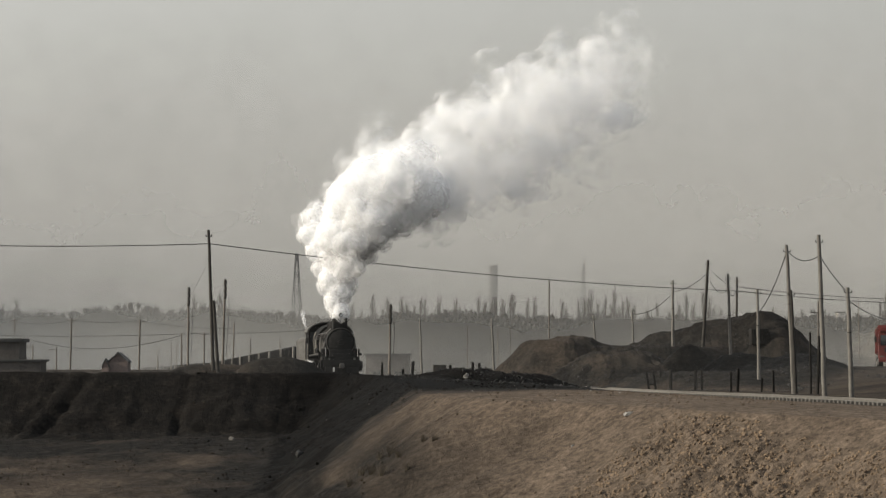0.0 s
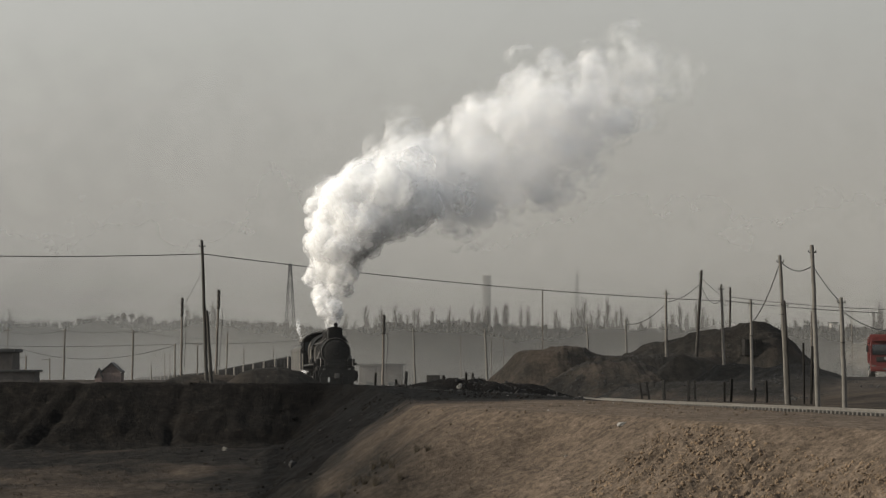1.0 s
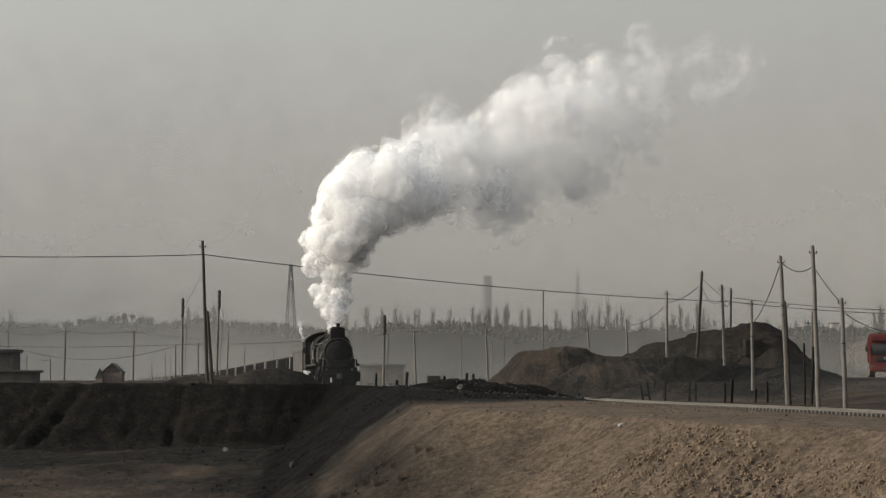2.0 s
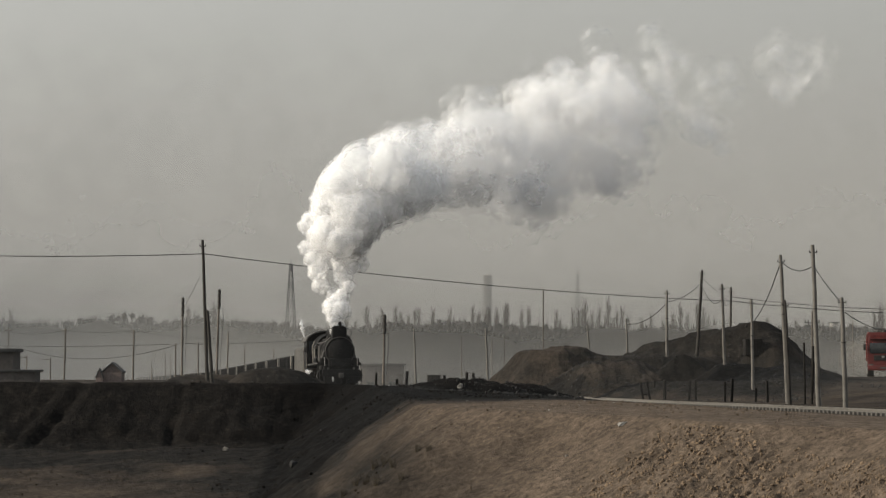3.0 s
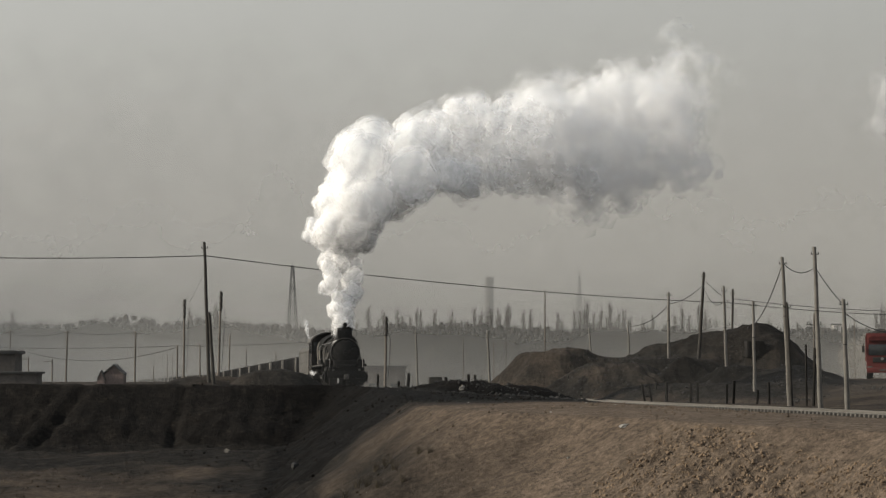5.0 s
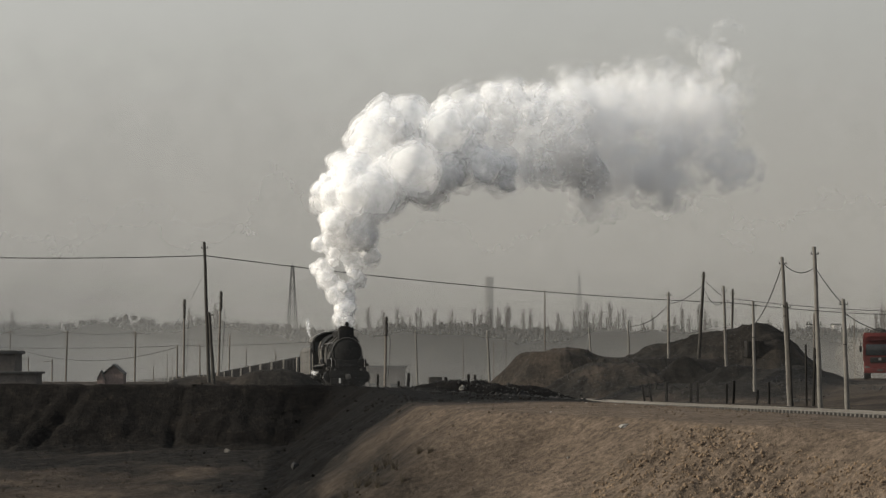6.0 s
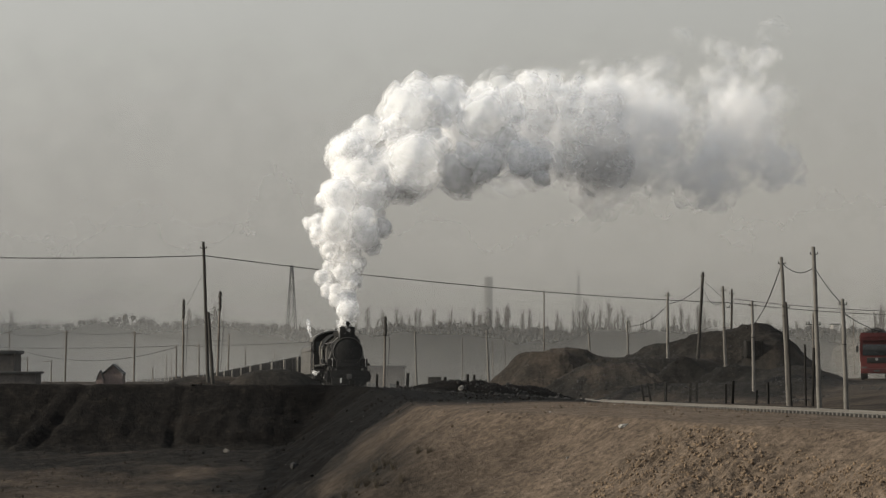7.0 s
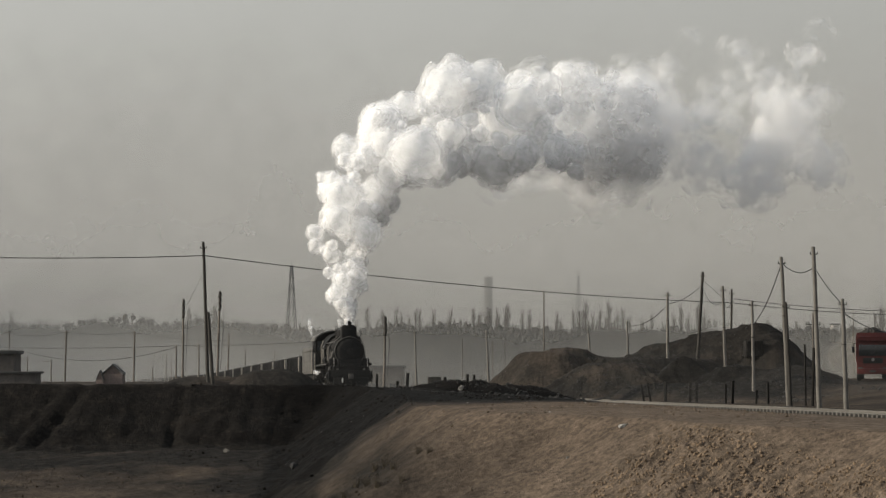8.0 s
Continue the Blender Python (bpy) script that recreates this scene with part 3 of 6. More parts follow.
        put_rod(bm, (-2.35, sgn * 1.22, 2.68), (-2.35, sgn * 1.22, 3.1), 0.14, n=14)
        put_rod(bm, (-2.35, sgn * 1.22, 2.6), (-2.35, sgn * 1.22, 2.7), 0.2, n=14)
        part("air_pump", bm, DUSTY, lo)
        # cylinders
        bm = B()
        put_rod(bm, (0.05, sgn * 1.22, 0.92), (-1.25, sgn * 1.22, 0.92), 0.40, n=24)
        put_rod(bm, (0.12, sgn * 1.22, 0.92), (0.02, sgn * 1.22, 0.92), 0.46, n=24)
        put_rod(bm, (0.22, sgn * 1.18, 1.48), (-1.45, sgn * 1.18, 1.48), 0.22, n=18)
        put_box(bm, (-0.6, sgn * 1.05, 1.2), (1.1, 0.6, 0.8), bevel=0.05)
        part("cylinder", bm, IRON, lo)
        # steps beside the front platform
        bm = B()
        put_box(bm, (0.45, sgn * 1.42, 0.55), (0.3, 0.3, 0.03))
        put_box(bm, (0.45, sgn * 1.42, 0.95), (0.3, 0.3, 0.03))
        put_box(bm, (0.45, sgn * 1.56, 0.9), (0.28, 0.03, 0.9), bevel=0.005)
        part("front_step", bm, IRON, lo)
        bm = B()
        put_path(bm, [(0.72, sgn * 1.2, 1.4), (0.72, sgn * 1.2, 2.15), (0.2, sgn * 1.2, 2.25)], 0.02)
        part("front_grab_rail", bm, STEEL, lo)
        # marker lamps on the beam
        bm = B()
        put_rod(bm, (0.86, sgn * 0.95, 1.42), (0.74, sgn * 0.95, 1.42), 0.09, n=14)
        part("marker_lamp", bm, DUSTY, lo)
    bm = B()
    put_box(bm, (0.4, 0, 1.58), (0.85, 2.6, 0.05), bevel=0.01)
    put_box(bm, (0.35, 0, 1.72), (0.3, 1.4, 0.24), bevel=0.03)
    part("front_platform", bm, IRON, lo)
    bm = B()
    put_profile(bm, [(-0.75, 1.2), (0.75, 1.2), (0.95, 2.1), (0.6, 2.3), (-0.6, 2.3), (-0.95, 2.1)], -0.1, -1.5)
    part("smokebox_saddle", bm, IRON, lo)
    for sgn in (-1, 1):
        bm = B()
        put_box(bm, (-0.35, sgn * 1.15, 1.95), (0.5, 0.6, 0.5), bevel=0.06)
        part("lubricator_casing", bm, IRON, lo)
    # plate added to fill the engine's underside with shade
    bm = B()
    put_box(bm, (0.6, 0, 0.62), (0.4, 2.5, 0.5), bevel=0.04)
    part("guard_plate", bm, IRON, lo)
    # smokebox saddle and front deck, with a dark plate added for the shade below the beam
    bm = B()
    put_box(bm, (-0.35, 0, 1.72), (1.3, 1.7, 0.9), bevel=0.12)
    put_box(bm, (-0.2, 0, 1.42), (1.9, 2.5, 0.34), bevel=0.05)
    part("smokebox_saddle", bm, IRON, lo)
    bm = B()
    put_box(bm, (0.86, 0, 0.56), (0.14, 2.5, 0.5), bevel=0.03)
    for sgn in (-1, 1):
        put_box(bm, (0.8, sgn * 0.95, 0.42), (0.1, 0.3, 0.5), bevel=0.02)
    part("rail_guard", bm, IRON, lo)
    bm = B()
    put_box(bm, (0.82, 0, 1.08), (0.12, 2.75, 0.52), bevel=0.02)
    beam = part("buffer_beam", bm, IRON, lo, "sooty near-black buffer beam")
    bm = B()
    put_box(bm, (1.05, 0, 0.9), (0.5, 0.3, 0.3), bevel=0.05)
    put_box(bm, (1.32, -0.05, 0.9), (0.16, 0.36, 0.36), bevel=0.06)
    part("coupler", bm, DUSTY, beam, "worn pale coupler knuckle")
    bm = B()
    put_box(bm, (1.0, -0.62, 0.62), (0.06, 0.12, 0.34), bevel=0.02)
    part("air_hose", bm, LAMPGLASS, beam, "white-painted hose end")
    bm = B()
    for k in range(7):
        yy = -1.2 + 0.4 * k
        put_rod(bm, (0.85, yy, 0.80), (1.1 - 0.15 * abs(yy), yy, 0.22), 0.035, n=6)
    put_box(bm, (1.02, 0, 0.2), (0.06, 2.5, 0.08), bevel=0.01)
    part("pilot", bm, IRON, lo)
    bm = B()
    put_box(bm, (-4.2, 0, 1.15), (9.6, 1.0, 0.5), bevel=0.03)
    put_box(bm, (-6.6, 0, 1.95), (2.4, 1.9, 1.3), bevel=0.1)
    part("frame", bm, IRON, lo)
    # cab with an arched roof and openings
    bm = B()
    put_profile(bm, [(1.63, 3.62)] + [(1.63 * math.cos(a), 3.62 + 0.74 * math.sin(a)) for a in np.linspace(0.05, math.pi - 0.05, 15)] + [(-1.63, 3.62)], -7.25, -7.31)
    cab = part("cab", bm, IRON, lo, "black steel cab, side window open", at=pose(-0.7, 0, 0))
    bm = B()
    put_box(bm, (-9.7, 0, 2.7), (0.06, 2.9, 2.2), bevel=0.01)
    part("rear_panel", bm, IRON, cab)
    for sgn in (-1, 1):
        bm = B()
        put_box(bm, (-8.3, sgn * 1.64, 2.2), (2.1, 0.05, 1.2), bevel=0.01)
        part("side_panel", bm, IRON, cab)
        bm = B()
        put_box(bm, (-7.27, sgn * 1.32, 2.25), (0.05, 0.42, 1.3), bevel=0.01)
        part("front_panel", bm, IRON, cab)
        for xx, ww in ((-7.38, 0.26), (-8.3, 0.16), (-9.22, 0.26)):
            bm = B()
            put_box(bm, (xx, sgn * 1.64, 3.25), (ww, 0.05, 0.95), bevel=0.01)
            part("cab_pillar", bm, IRON, cab)
        for yy in (1.57, 1.08):
            bm = B()
            put_box(bm, (-7.27, sgn * yy, 3.25), (0.05, 0.12, 0.9), bevel=0.01)
            part("cab_pillar", bm, IRON, cab)
    for sgn in (-1, 1):
        bm = B()
        put_box(bm, (-7.28, sgn * 1.32, 3.25), (0.02, 0.4, 0.85))
        part("cab_window", bm, GLASS, cab)
        # rails paler and thicker, to carry the light on the cab's edge
        for xx, zz in ((-9.45, 3.1), (-7.2, 2.7)):
            bm = B()
            put_path(bm, [(xx, sgn * 1.7, 1.2), (xx, sgn * 1.7, zz)], 0.035)
            part("grab_rail", bm, SLEEPER, cab, "grab rail, pale for the sunlit cab edge")
        bm = B()
        for zz in (0.5, 0.95, 1.4):
            put_box(bm, (-9.2, sgn * 1.5, zz), (0.4, 0.26, 0.03))
        put_box(bm, (-9.0, sgn * 1.6, 0.95), (0.03, 0.05, 0.95))
        put_box(bm, (-9.4, sgn * 1.6, 0.95), (0.03, 0.05, 0.95))
        part("cab_step", bm, DUSTY, cab)
    bm = B()
    outline = [(1.77 * math.cos(a), 3.62 + 0.82 * math.sin(a)) for a in np.linspace(0, math.pi, 17)]
    inner = [(1.69 * math.cos(a), 3.60 + 0.76 * math.sin(a)) for a in np.linspace(math.pi, 0, 17)]
    put_profile(bm, outline + inner, -7.7, -10.5)
    part("cab_roof", bm, DUSTY, lo, "dusty arched cab roof")
    # wheels
    for x0, r, sp in ((-0.75, 0.42, 8), (-2.2, 0.685, 13), (-3.65, 0.685, 13), (-5.1, 0.685, 13), (-6.55, 0.685, 13), (-8.3, 0.42, 8)):
        for sgn in (-1, 1):
            w = part("wheel", wheel_mesh(r, 0.13, sp), IRON, lo, at=pose(x0, sgn * 0.78, r, 0, 0, 0 if sgn < 0 else 180))
            TURNING.append((w, (x0, sgn * 0.78, r, sgn), r))
    for sgn in (-1, 1):
        bm = B()
        put_box(bm, (-3.2, sgn * 1.22, 0.9), (4.0, 0.05, 0.12), bevel=0.015)
        put_box(bm, (-1.5, sgn * 1.22, 1.05), (0.4, 0.2, 0.4), bevel=0.03)
        part("connecting_rod", bm, STEEL, lo, "oily worn steel rod")
    bm = B()
    put_box(bm, (-9.9, 0, 1.1), (0.6, 1.8, 0.3), bevel=0.03)
    part("drawbar", bm, IRON, lo)
    return lo


def tender():
    te = root("coal_tender", on_line(10.9, 0), "dusty black tender loaded with coal, coupled to the engine", "tender")
    bm = B()
    side = [(1.55, 1.25), (1.55, 3.05), (1.42, 3.32), (1.36, 3.32), (1.46, 3.0), (1.46, 2.6), (-1.46, 2.6), (-1.46, 3.0), (-1.36, 3.32), (-1.42, 3.32), (-1.55, 3.05), (-1.55, 1.25)]
    put_profile(bm, side, 0, -8.4)
    put_box(bm, (-0.03, 0, 2.1), (0.06, 3.1, 1.6), bevel=0.01)
    put_box(bm, (-8.4, 0, 2.2), (0.06, 3.1, 1.9), bevel=0.01)
    part("tank", bm, DUSTY, te)
    bm = B()
    for sgn in (-1, 1):
        for k in range(11):
            for zz in (1.4, 2.2, 2.95):
                put_rod(bm, (-0.2 - 0.78 * k, sgn * 1.55, zz), (-0.2 - 0.78 * k, sgn * 1.565, zz), 0.03, n=6)
        put_box(bm, (-4.2, sgn * 1.56, 1.3), (8.4, 0.03, 0.08))
        put_box(bm, (-4.2, sgn * 1.56, 3.02), (8.4, 0.03, 0.06))
    part("rivet_strip", bm, DUSTY, te)
    bm = B()
    rnd = random.Random(5)
    for k in range(150):
        x0, y0 = rnd.uniform(-6.0, -0.4), rnd.uniform(-1.2, 1.2)
        bmesh.ops.create_icosphere(bm, subdivisions=1, radius=rnd.uniform(0.15, 0.34), matrix=pose(x0, y0, 2.75 + 0.55 * (1 - abs(y0) / 1.3) * rnd.uniform(0.4, 1), rnd.uniform(0, 90), rnd.uniform(0, 90)))
    part("coal_load", bm, IRON, te, "heap of black coal lumps", smooth=False)
    bm = B()
    put_box(bm, (-4.2, 0, 1.05), (8.6, 2.6, 0.4), bevel=0.03)
    part("frame", bm, IRON, te)
    for bx in (-2.0, -6.6):
        for dx in (-0.9, 0.9):
            for sgn in (-1, 1):
                w = part("wheel", wheel_mesh(0.42, 0.13, 0), IRON, te, at=pose(bx + dx, sgn * 0.78, 0.42, 0, 0, 0 if sgn < 0 else 180))
                TURNING.append((w, (bx + dx, sgn * 0.78, 0.42, sgn), 0.42))
        for sgn in (-1, 1):
            bm = B()
            put_box(bm, (bx, sgn * 1.02, 0.6), (2.5, 0.14, 0.26), bevel=0.04)
            part("bogie_frame", bm, IRON, te)
    return te


def wagon():
    wa = root("dump_wagon", on_line(19.6, 0), "rusty dark side-tipping coal wagon in the train", "wagon", "wagons of the coal train")
    bm = B()
    tub = [(1.62, 2.72), (1.60, 1.55), (1.25, 1.25), (-1.25, 1.25), (-1.60, 1.55), (-1.62, 2.72), (-1.54, 2.72), (-1.52, 1.62), (-1.2, 1.36), (1.2, 1.36), (1.52, 1.62), (1.54, 2.72)]
    put_profile(bm, tub, -0.75, -11.05)
    put_box(bm, (-0.78, 0, 2.0), (0.08, 3.16, 1.42), bevel=0.01)
    put_box(bm, (-11.02, 0, 2.0), (0.08, 3.16, 1.42), bevel=0.01)
    tubo = part("tub", bm, RUST, wa)
    for sgn in (-1, 1):
        bm = B()
        put_box(bm, (-5.9, sgn * 1.63, 2.68), (10.3, 0.09, 0.12), bevel=0.01)
        part("top_rail", bm, RUST, tubo)
        for k in range(9):
            bm = B()
            put_box(bm, (-0.9 - 1.25 * k, sgn * 1.67, 2.12), (0.42 if k == 0 else 0.16, 0.16, 1.15), bevel=0.02)
            part("rib", bm, SLEEPER if k == 0 else RUST, tubo)
    bm = B()
    put_box(bm, (-5.85, 0, 1.05), (11.4, 0.8, 0.32), bevel=0.02)
    for xx in (-2.0, -4.6, -7.2, -9.8):
        put_box(bm, (xx, 0, 1.12), (0.3, 2.6, 0.2), bevel=0.02)
    put_box(bm, (0.0, 0, 0.95), (0.7, 0.26, 0.26), bevel=0.03)
    put_box(bm, (-11.7, 0, 0.95), (0.6, 0.26, 0.26), bevel=0.03)
    part("underframe", bm, IRON, wa)
    for sgn in (-1, 1):
        for xx in (-3.2, -8.6):
            bm = B()
            put_rod(bm, (xx, sgn * 1.2, 0.72), (xx, sgn * 1.2, 1.3), 0.2, n=14)
            part("tipping_cylinder", bm, IRON, wa)
    for bx in (-2.0, -9.7):
        for sgn in (-1, 1):
            bm = B()
            put_box(bm, (bx, sgn * 1.0, 0.55), (2.3, 0.14, 0.24), bevel=0.04)
            part("bogie_frame", bm, IRON, wa)
        for dx in (-0.875, 0.875):
            bm = B()
            for sgn in (-1, 1):
                put_rod(bm, (0, sgn * 0.70, 0), (0, sgn * 0.84, 0), 0.42, n=20)
                put_rod(bm, (0, sgn * 0.66, 0), (0, sgn * 0.70, 0), 0.45, n=20)
            put_rod(bm, (0, -0.9, 0), (0, 0.9, 0), 0.08, n=10)
            w = part("wheelset", bm, IRON, wa, at=pose(bx + dx, 0, 0.42))
    bm = B()
    rnd = random.Random(8)
    for k in range(70):
        x0, y0 = rnd.uniform(-11.0, -0.7), rnd.uniform(-1.2, 1.2)
        bmesh.ops.create_icosphere(bm, subdivisions=1, radius=rnd.uniform(0.25, 0.5), matrix=pose(x0, y0, 1.7, rnd.uniform(0, 90), rnd.uniform(0, 90)))
    part("coal_load", bm, IRON, wa, "low load of black coal", smooth=False)
    return wa


LOCO = locomotive()
TENDER = tender()
WAGONS = [wagon()]
for k in range(1, 30):
    WAGONS.append(copy_thing(WAGONS[0], on_line(19.6 + 12.0 * k, 0)))


def straight_track(name, label, a, b, y0, y1, height, piece, steel, pitch=0.62, wide=0.2):
    """Sleepers and two rails in lengths of 12.5 m along X = a + b * Y."""
    tr = root(name, Matrix.Identity(4), label, "railway track", kind="structure")
    long = math.sqrt(1 + b * b)
    turn = math.degrees(math.atan2(-1.0, -b))
    rail = B()
    prof = [(0.035, 0.0), (0.035, -0.035), (0.009, -0.05), (0.009, -0.13), (0.065, -0.145), (0.065, -0.155), (-0.065, -0.155), (-0.065, -0.145), (-0.009, -0.13), (-0.009, -0.05), (-0.035, -0.035), (-0.035, 0.0)]
    put_profile(rail, [(u, 0.62 * v) for u, v in prof], -6.235, 6.235)
    rail_mesh = mesh_of("rail", rail, steel, 30)
    n = int((y1 - y0) * long / 12.5)
    for k in range(n):
        y = y0 + (k + 0.5) * 12.5 / long
        for off in (-0.755, 0.755):
            ob = new("rail", rail_mesh)
            ob.parent = tr
            h0, h1 = height(y - 3), height(y + 3)
            ob.matrix_basis = pose(a + b * y, y, height(y), 0, math.degrees(math.atan((h1 - h0) / 6 / long)), turn) @ pose(0, off, 0)
    bm = B()
    put_box(bm, (0, 0, -0.2), (wide, 2.5, 0.21), bevel=0.02)
    sl = mesh_of("sleeper", bm, piece, 30)
    m = int((y1 - y0) * long / pitch)
    for k in range(min(m, 290)):
        y = y0 + k * pitch / long
        ob = new("sleeper", sl)
        ob.parent = tr
        ob.matrix_basis = pose(a + b * y, y, height(y), 0, 0, turn)
    return tr


straight_track("loaded_line", "worn steel rails on dusty sleepers climbing past the bank", TRACK_A, TRACK_B, 190.0, 560.0, lambda y: float(rail_height(np.array(y))), DARKWOOD, STEEL)
straight_track("siding", "pale dusty siding of steel rails on concrete sleepers", SIDE_A, SIDE_B, 88.0, 230.0, lambda y: 0.11 + 0.015 * math.sin(y * 0.09), OLDSLEEPER, RAILDUST, 0.78, 0.26)


# ---- steam: rigid puffs that leave the chimney, rise, drift and spread ----
WHITE = (0.995, 0.995, 0.996)
SKIN, SECOND, CORE, VEIL = (vapour("steam_layer", c, sc, WHITE, 0.5, lw) for c, sc, lw in ((0.17, 2.2, 0.15), (0.22, 1.8, 0.4), (0.42, 1.3, 0.8), (0.20, 1.6, 0.2)))
FLAKE, HAZE = vapour("steam_flake", 0.15, 1.6, WHITE, 0.5, 0.4, True), vapour("steam_haze", 0.10, 1.3, WHITE, 0.5, 0.3, True)
LOOSE = vapour("steam_loose", 0.14, 0.9, WHITE, 0.5, 0.1)
SCALE = 24.4   # metres of the plume's plan to its drawing units


def flake(bm, layer, at, r, turn, index):
    """A small six-sided flake of vapour, full at its middle and clear at its rim."""
    hub = bm.verts.new(at + turn @ Vector((0, 0, 0.6 * r)))
    hub[layer] = 1.0
    rim = [bm.verts.new(at + turn @ Vector((r * math.cos(a), r * math.sin(a), 0))) for a in (0.0, 1.047, 2.094, 3.142, 4.189, 5.236)]
    for i in range(6):
        bm.faces.new((hub, rim[i], rim[(i + 1) % 6])).material_index = index


def outward(d, rnd, loose):
    """A turn that faces a flake outwards, more or less."""
    d = d + loose * Vector((rnd.gauss(0, 1), rnd.gauss(0, 1), rnd.gauss(0, 1)))
    return d.to_track_quat("Z", "Y").to_matrix() @ Matrix.Rotation(rnd.uniform(0, 6.283), 3, "Z")


def billow_mesh(seed, shells, flakes, index_material, base=0.74, wild=0.85):
    """A billow: nested skins inside a coat of loose flakes."""
    rnd = random.Random(seed)
    off = Vector((rnd.uniform(-50, 50), rnd.uniform(-50, 50), rnd.uniform(-50, 50)))

    def out(d):
        q = off + d * 1.1
        return base + wild * (0.50 * abs(noise.noise(q)) + 0.22 * abs(noise.noise(q * 2.2)) + 0.10 * abs(noise.noise(q * 4.6)))

    bm = B()
    layer = bm.verts.layers.float.new("full")
    for k, (size, _) in enumerate(shells):
        made = bmesh.ops.create_icosphere(bm, subdivisions=3, radius=1)["verts"]
        for v in made:
            d = v.co.normalized()
            v.co = d * size * out(d)
            v[layer] = 1.0
        for f in {f for v in made for f in v.link_faces}:
            f.material_index = k
    for _ in range(flakes):
        d = Vector((rnd.gauss(0, 1), rnd.gauss(0, 1), rnd.gauss(0, 1))).normalized()
        flake(bm, layer, d * out(d) * rnd.uniform(0.7, 0.98), rnd.uniform(0.30, 0.50), outward(d, rnd, 0.2), len(shells))
    return mesh_of("steam_puff", bm, [m for _, m in shells] + [index_material], True)


def cloud_mesh(seed, clumps, each, wide, tight, size, material):
    """A loose cloud: flakes gathered in soft clumps, with no skin."""
    rnd = random.Random(seed)
    bm = B()
    layer = bm.verts.layers.float.new("full")
    for _ in range(clumps):
        c = Vector((rnd.gauss(0, wide), rnd.gauss(0, wide), rnd.gauss(0, wide * 0.8)))
        q = tight * rnd.uniform(0.6, 1.4)
        for _ in range(each):
            d = Vector((rnd.gauss(0, q), rnd.gauss(0, q), rnd.gauss(0, q)))
            flake(bm, layer, c + d, size * rnd.uniform(0.6, 1.4), outward((c + 2 * d).normalized(), rnd, 0.4), 0)
    return mesh_of("steam_puff", bm, material, True)


DENSE = [billow_mesh(100 + i, ((0.96, SKIN), (0.87, SECOND), (0.72, CORE)), 0, FLAKE) for i in range(8)]
MIDDLE = [billow_mesh(150 + i, ((0.74, VEIL),), 60, FLAKE) for i in range(6)]
SOFT = [cloud_mesh(200 + i, 8, 10, 0.42, 0.20, 0.40, FLAKE) for i in range(8)]
WISP = [cloud_mesh(300 + i, 7, 9, 0.55, 0.18, 0.42, HAZE) for i in range(6)]

AGE = np.arange(0, 26, 1.0)
MID_X = np.interp(AGE, [0, 1, 2, 3, 4, 5, 6, 7, 8, 9, 10, 11, 12, 13, 14, 25], [0, -7, -2, 12, 43, 92, 152, 220, 288, 356, 422, 486, 548, 608, 668, 1300])
MID_Z = np.interp(AGE, [0, 1, 2, 3, 4, 5, 6, 7, 8, 9, 10, 11, 12, 13, 14, 25], [0, 64, 124, 180, 230, 270, 302, 327, 347, 364, 378, 390, 400, 409, 417, 480])
HALF_W = np.interp(AGE, [0, 1, 2, 3, 4, 5, 6, 7, 8, 9, 10, 12, 14, 18, 25], [6, 42, 78, 102, 116, 124, 128, 142, 156, 164, 168, 172, 178, 200, 230])


def plume_at(a, u, w, tb, stay=0.0):
    """Place in the plume, in metres from the chimney's mouth, at age a, u across and w in depth (both -1 to 1)."""
    rise = np.interp(tb, [-12, -9, -7, -4, -1, 3], [1.2, 1.08, 0.88, 0.93, 1.07, 1.2])  # the draught lifts the later steam higher
    lean = np.interp(tb, [-4, -0.5], [26, 0]) * np.interp(a, [0.5, 3], [0, 1])
    x, z, h = lean + np.interp(a, AGE, MID_X), rise * np.interp(a, AGE, MID_Z), np.interp(a, [0, 0.35, 1, *AGE[2:]], [4, 12, 42, *HALF_W[2:]])
    # the older steam thins out and is blown away
    if tb < -9.4:
        loose = max(0.0, a + tb + 0.3)
    else:
        loose = max(0.0, a + tb - 4.4) * np.interp(tb, [-6.5, -4.5], [1, 0])
    h *= 1 + (0.05 if u > 0 else -0.08) * loose if stay == 0 else max(0.5, 1 - 0.12 * loose)
    z -= stay * 13 * loose
    x += 22 * w * loose * (stay == 0) - stay * 62 * loose
    if tb < -9.4 and stay == 0:
        x += 15 * loose ** 2
    elif stay == 0:  # a lobe that breaks away and sinks
        x += 28 * loose
        z -= 11 * loose
    dx, dz = np.interp(a + 0.5, AGE, MID_X) - np.interp(a - 0.5, AGE, MID_X), np.interp(a + 0.5, AGE, MID_Z) - np.interp(a - 0.5, AGE, MID_Z)
    n = math.hypot(dx, dz)
    nx, nz = -dz / n, dx / n
    return Vector(((x + h * u * nx) / SCALE, h * w / SCALE, (z + h * u * nz) / SCALE))


def mouth(t):
    return on_line(0.75, t) @ Vector((0, 0, 4.5))


def heart(t):
    return on_line(1.0, t) @ Vector((0, 0, 2.8))


PLUME = root("steam_plume", Matrix.Identity(4), "billowing white steam leaving the engine's chimney", "steam", kind="stuff")
PUFFS = []


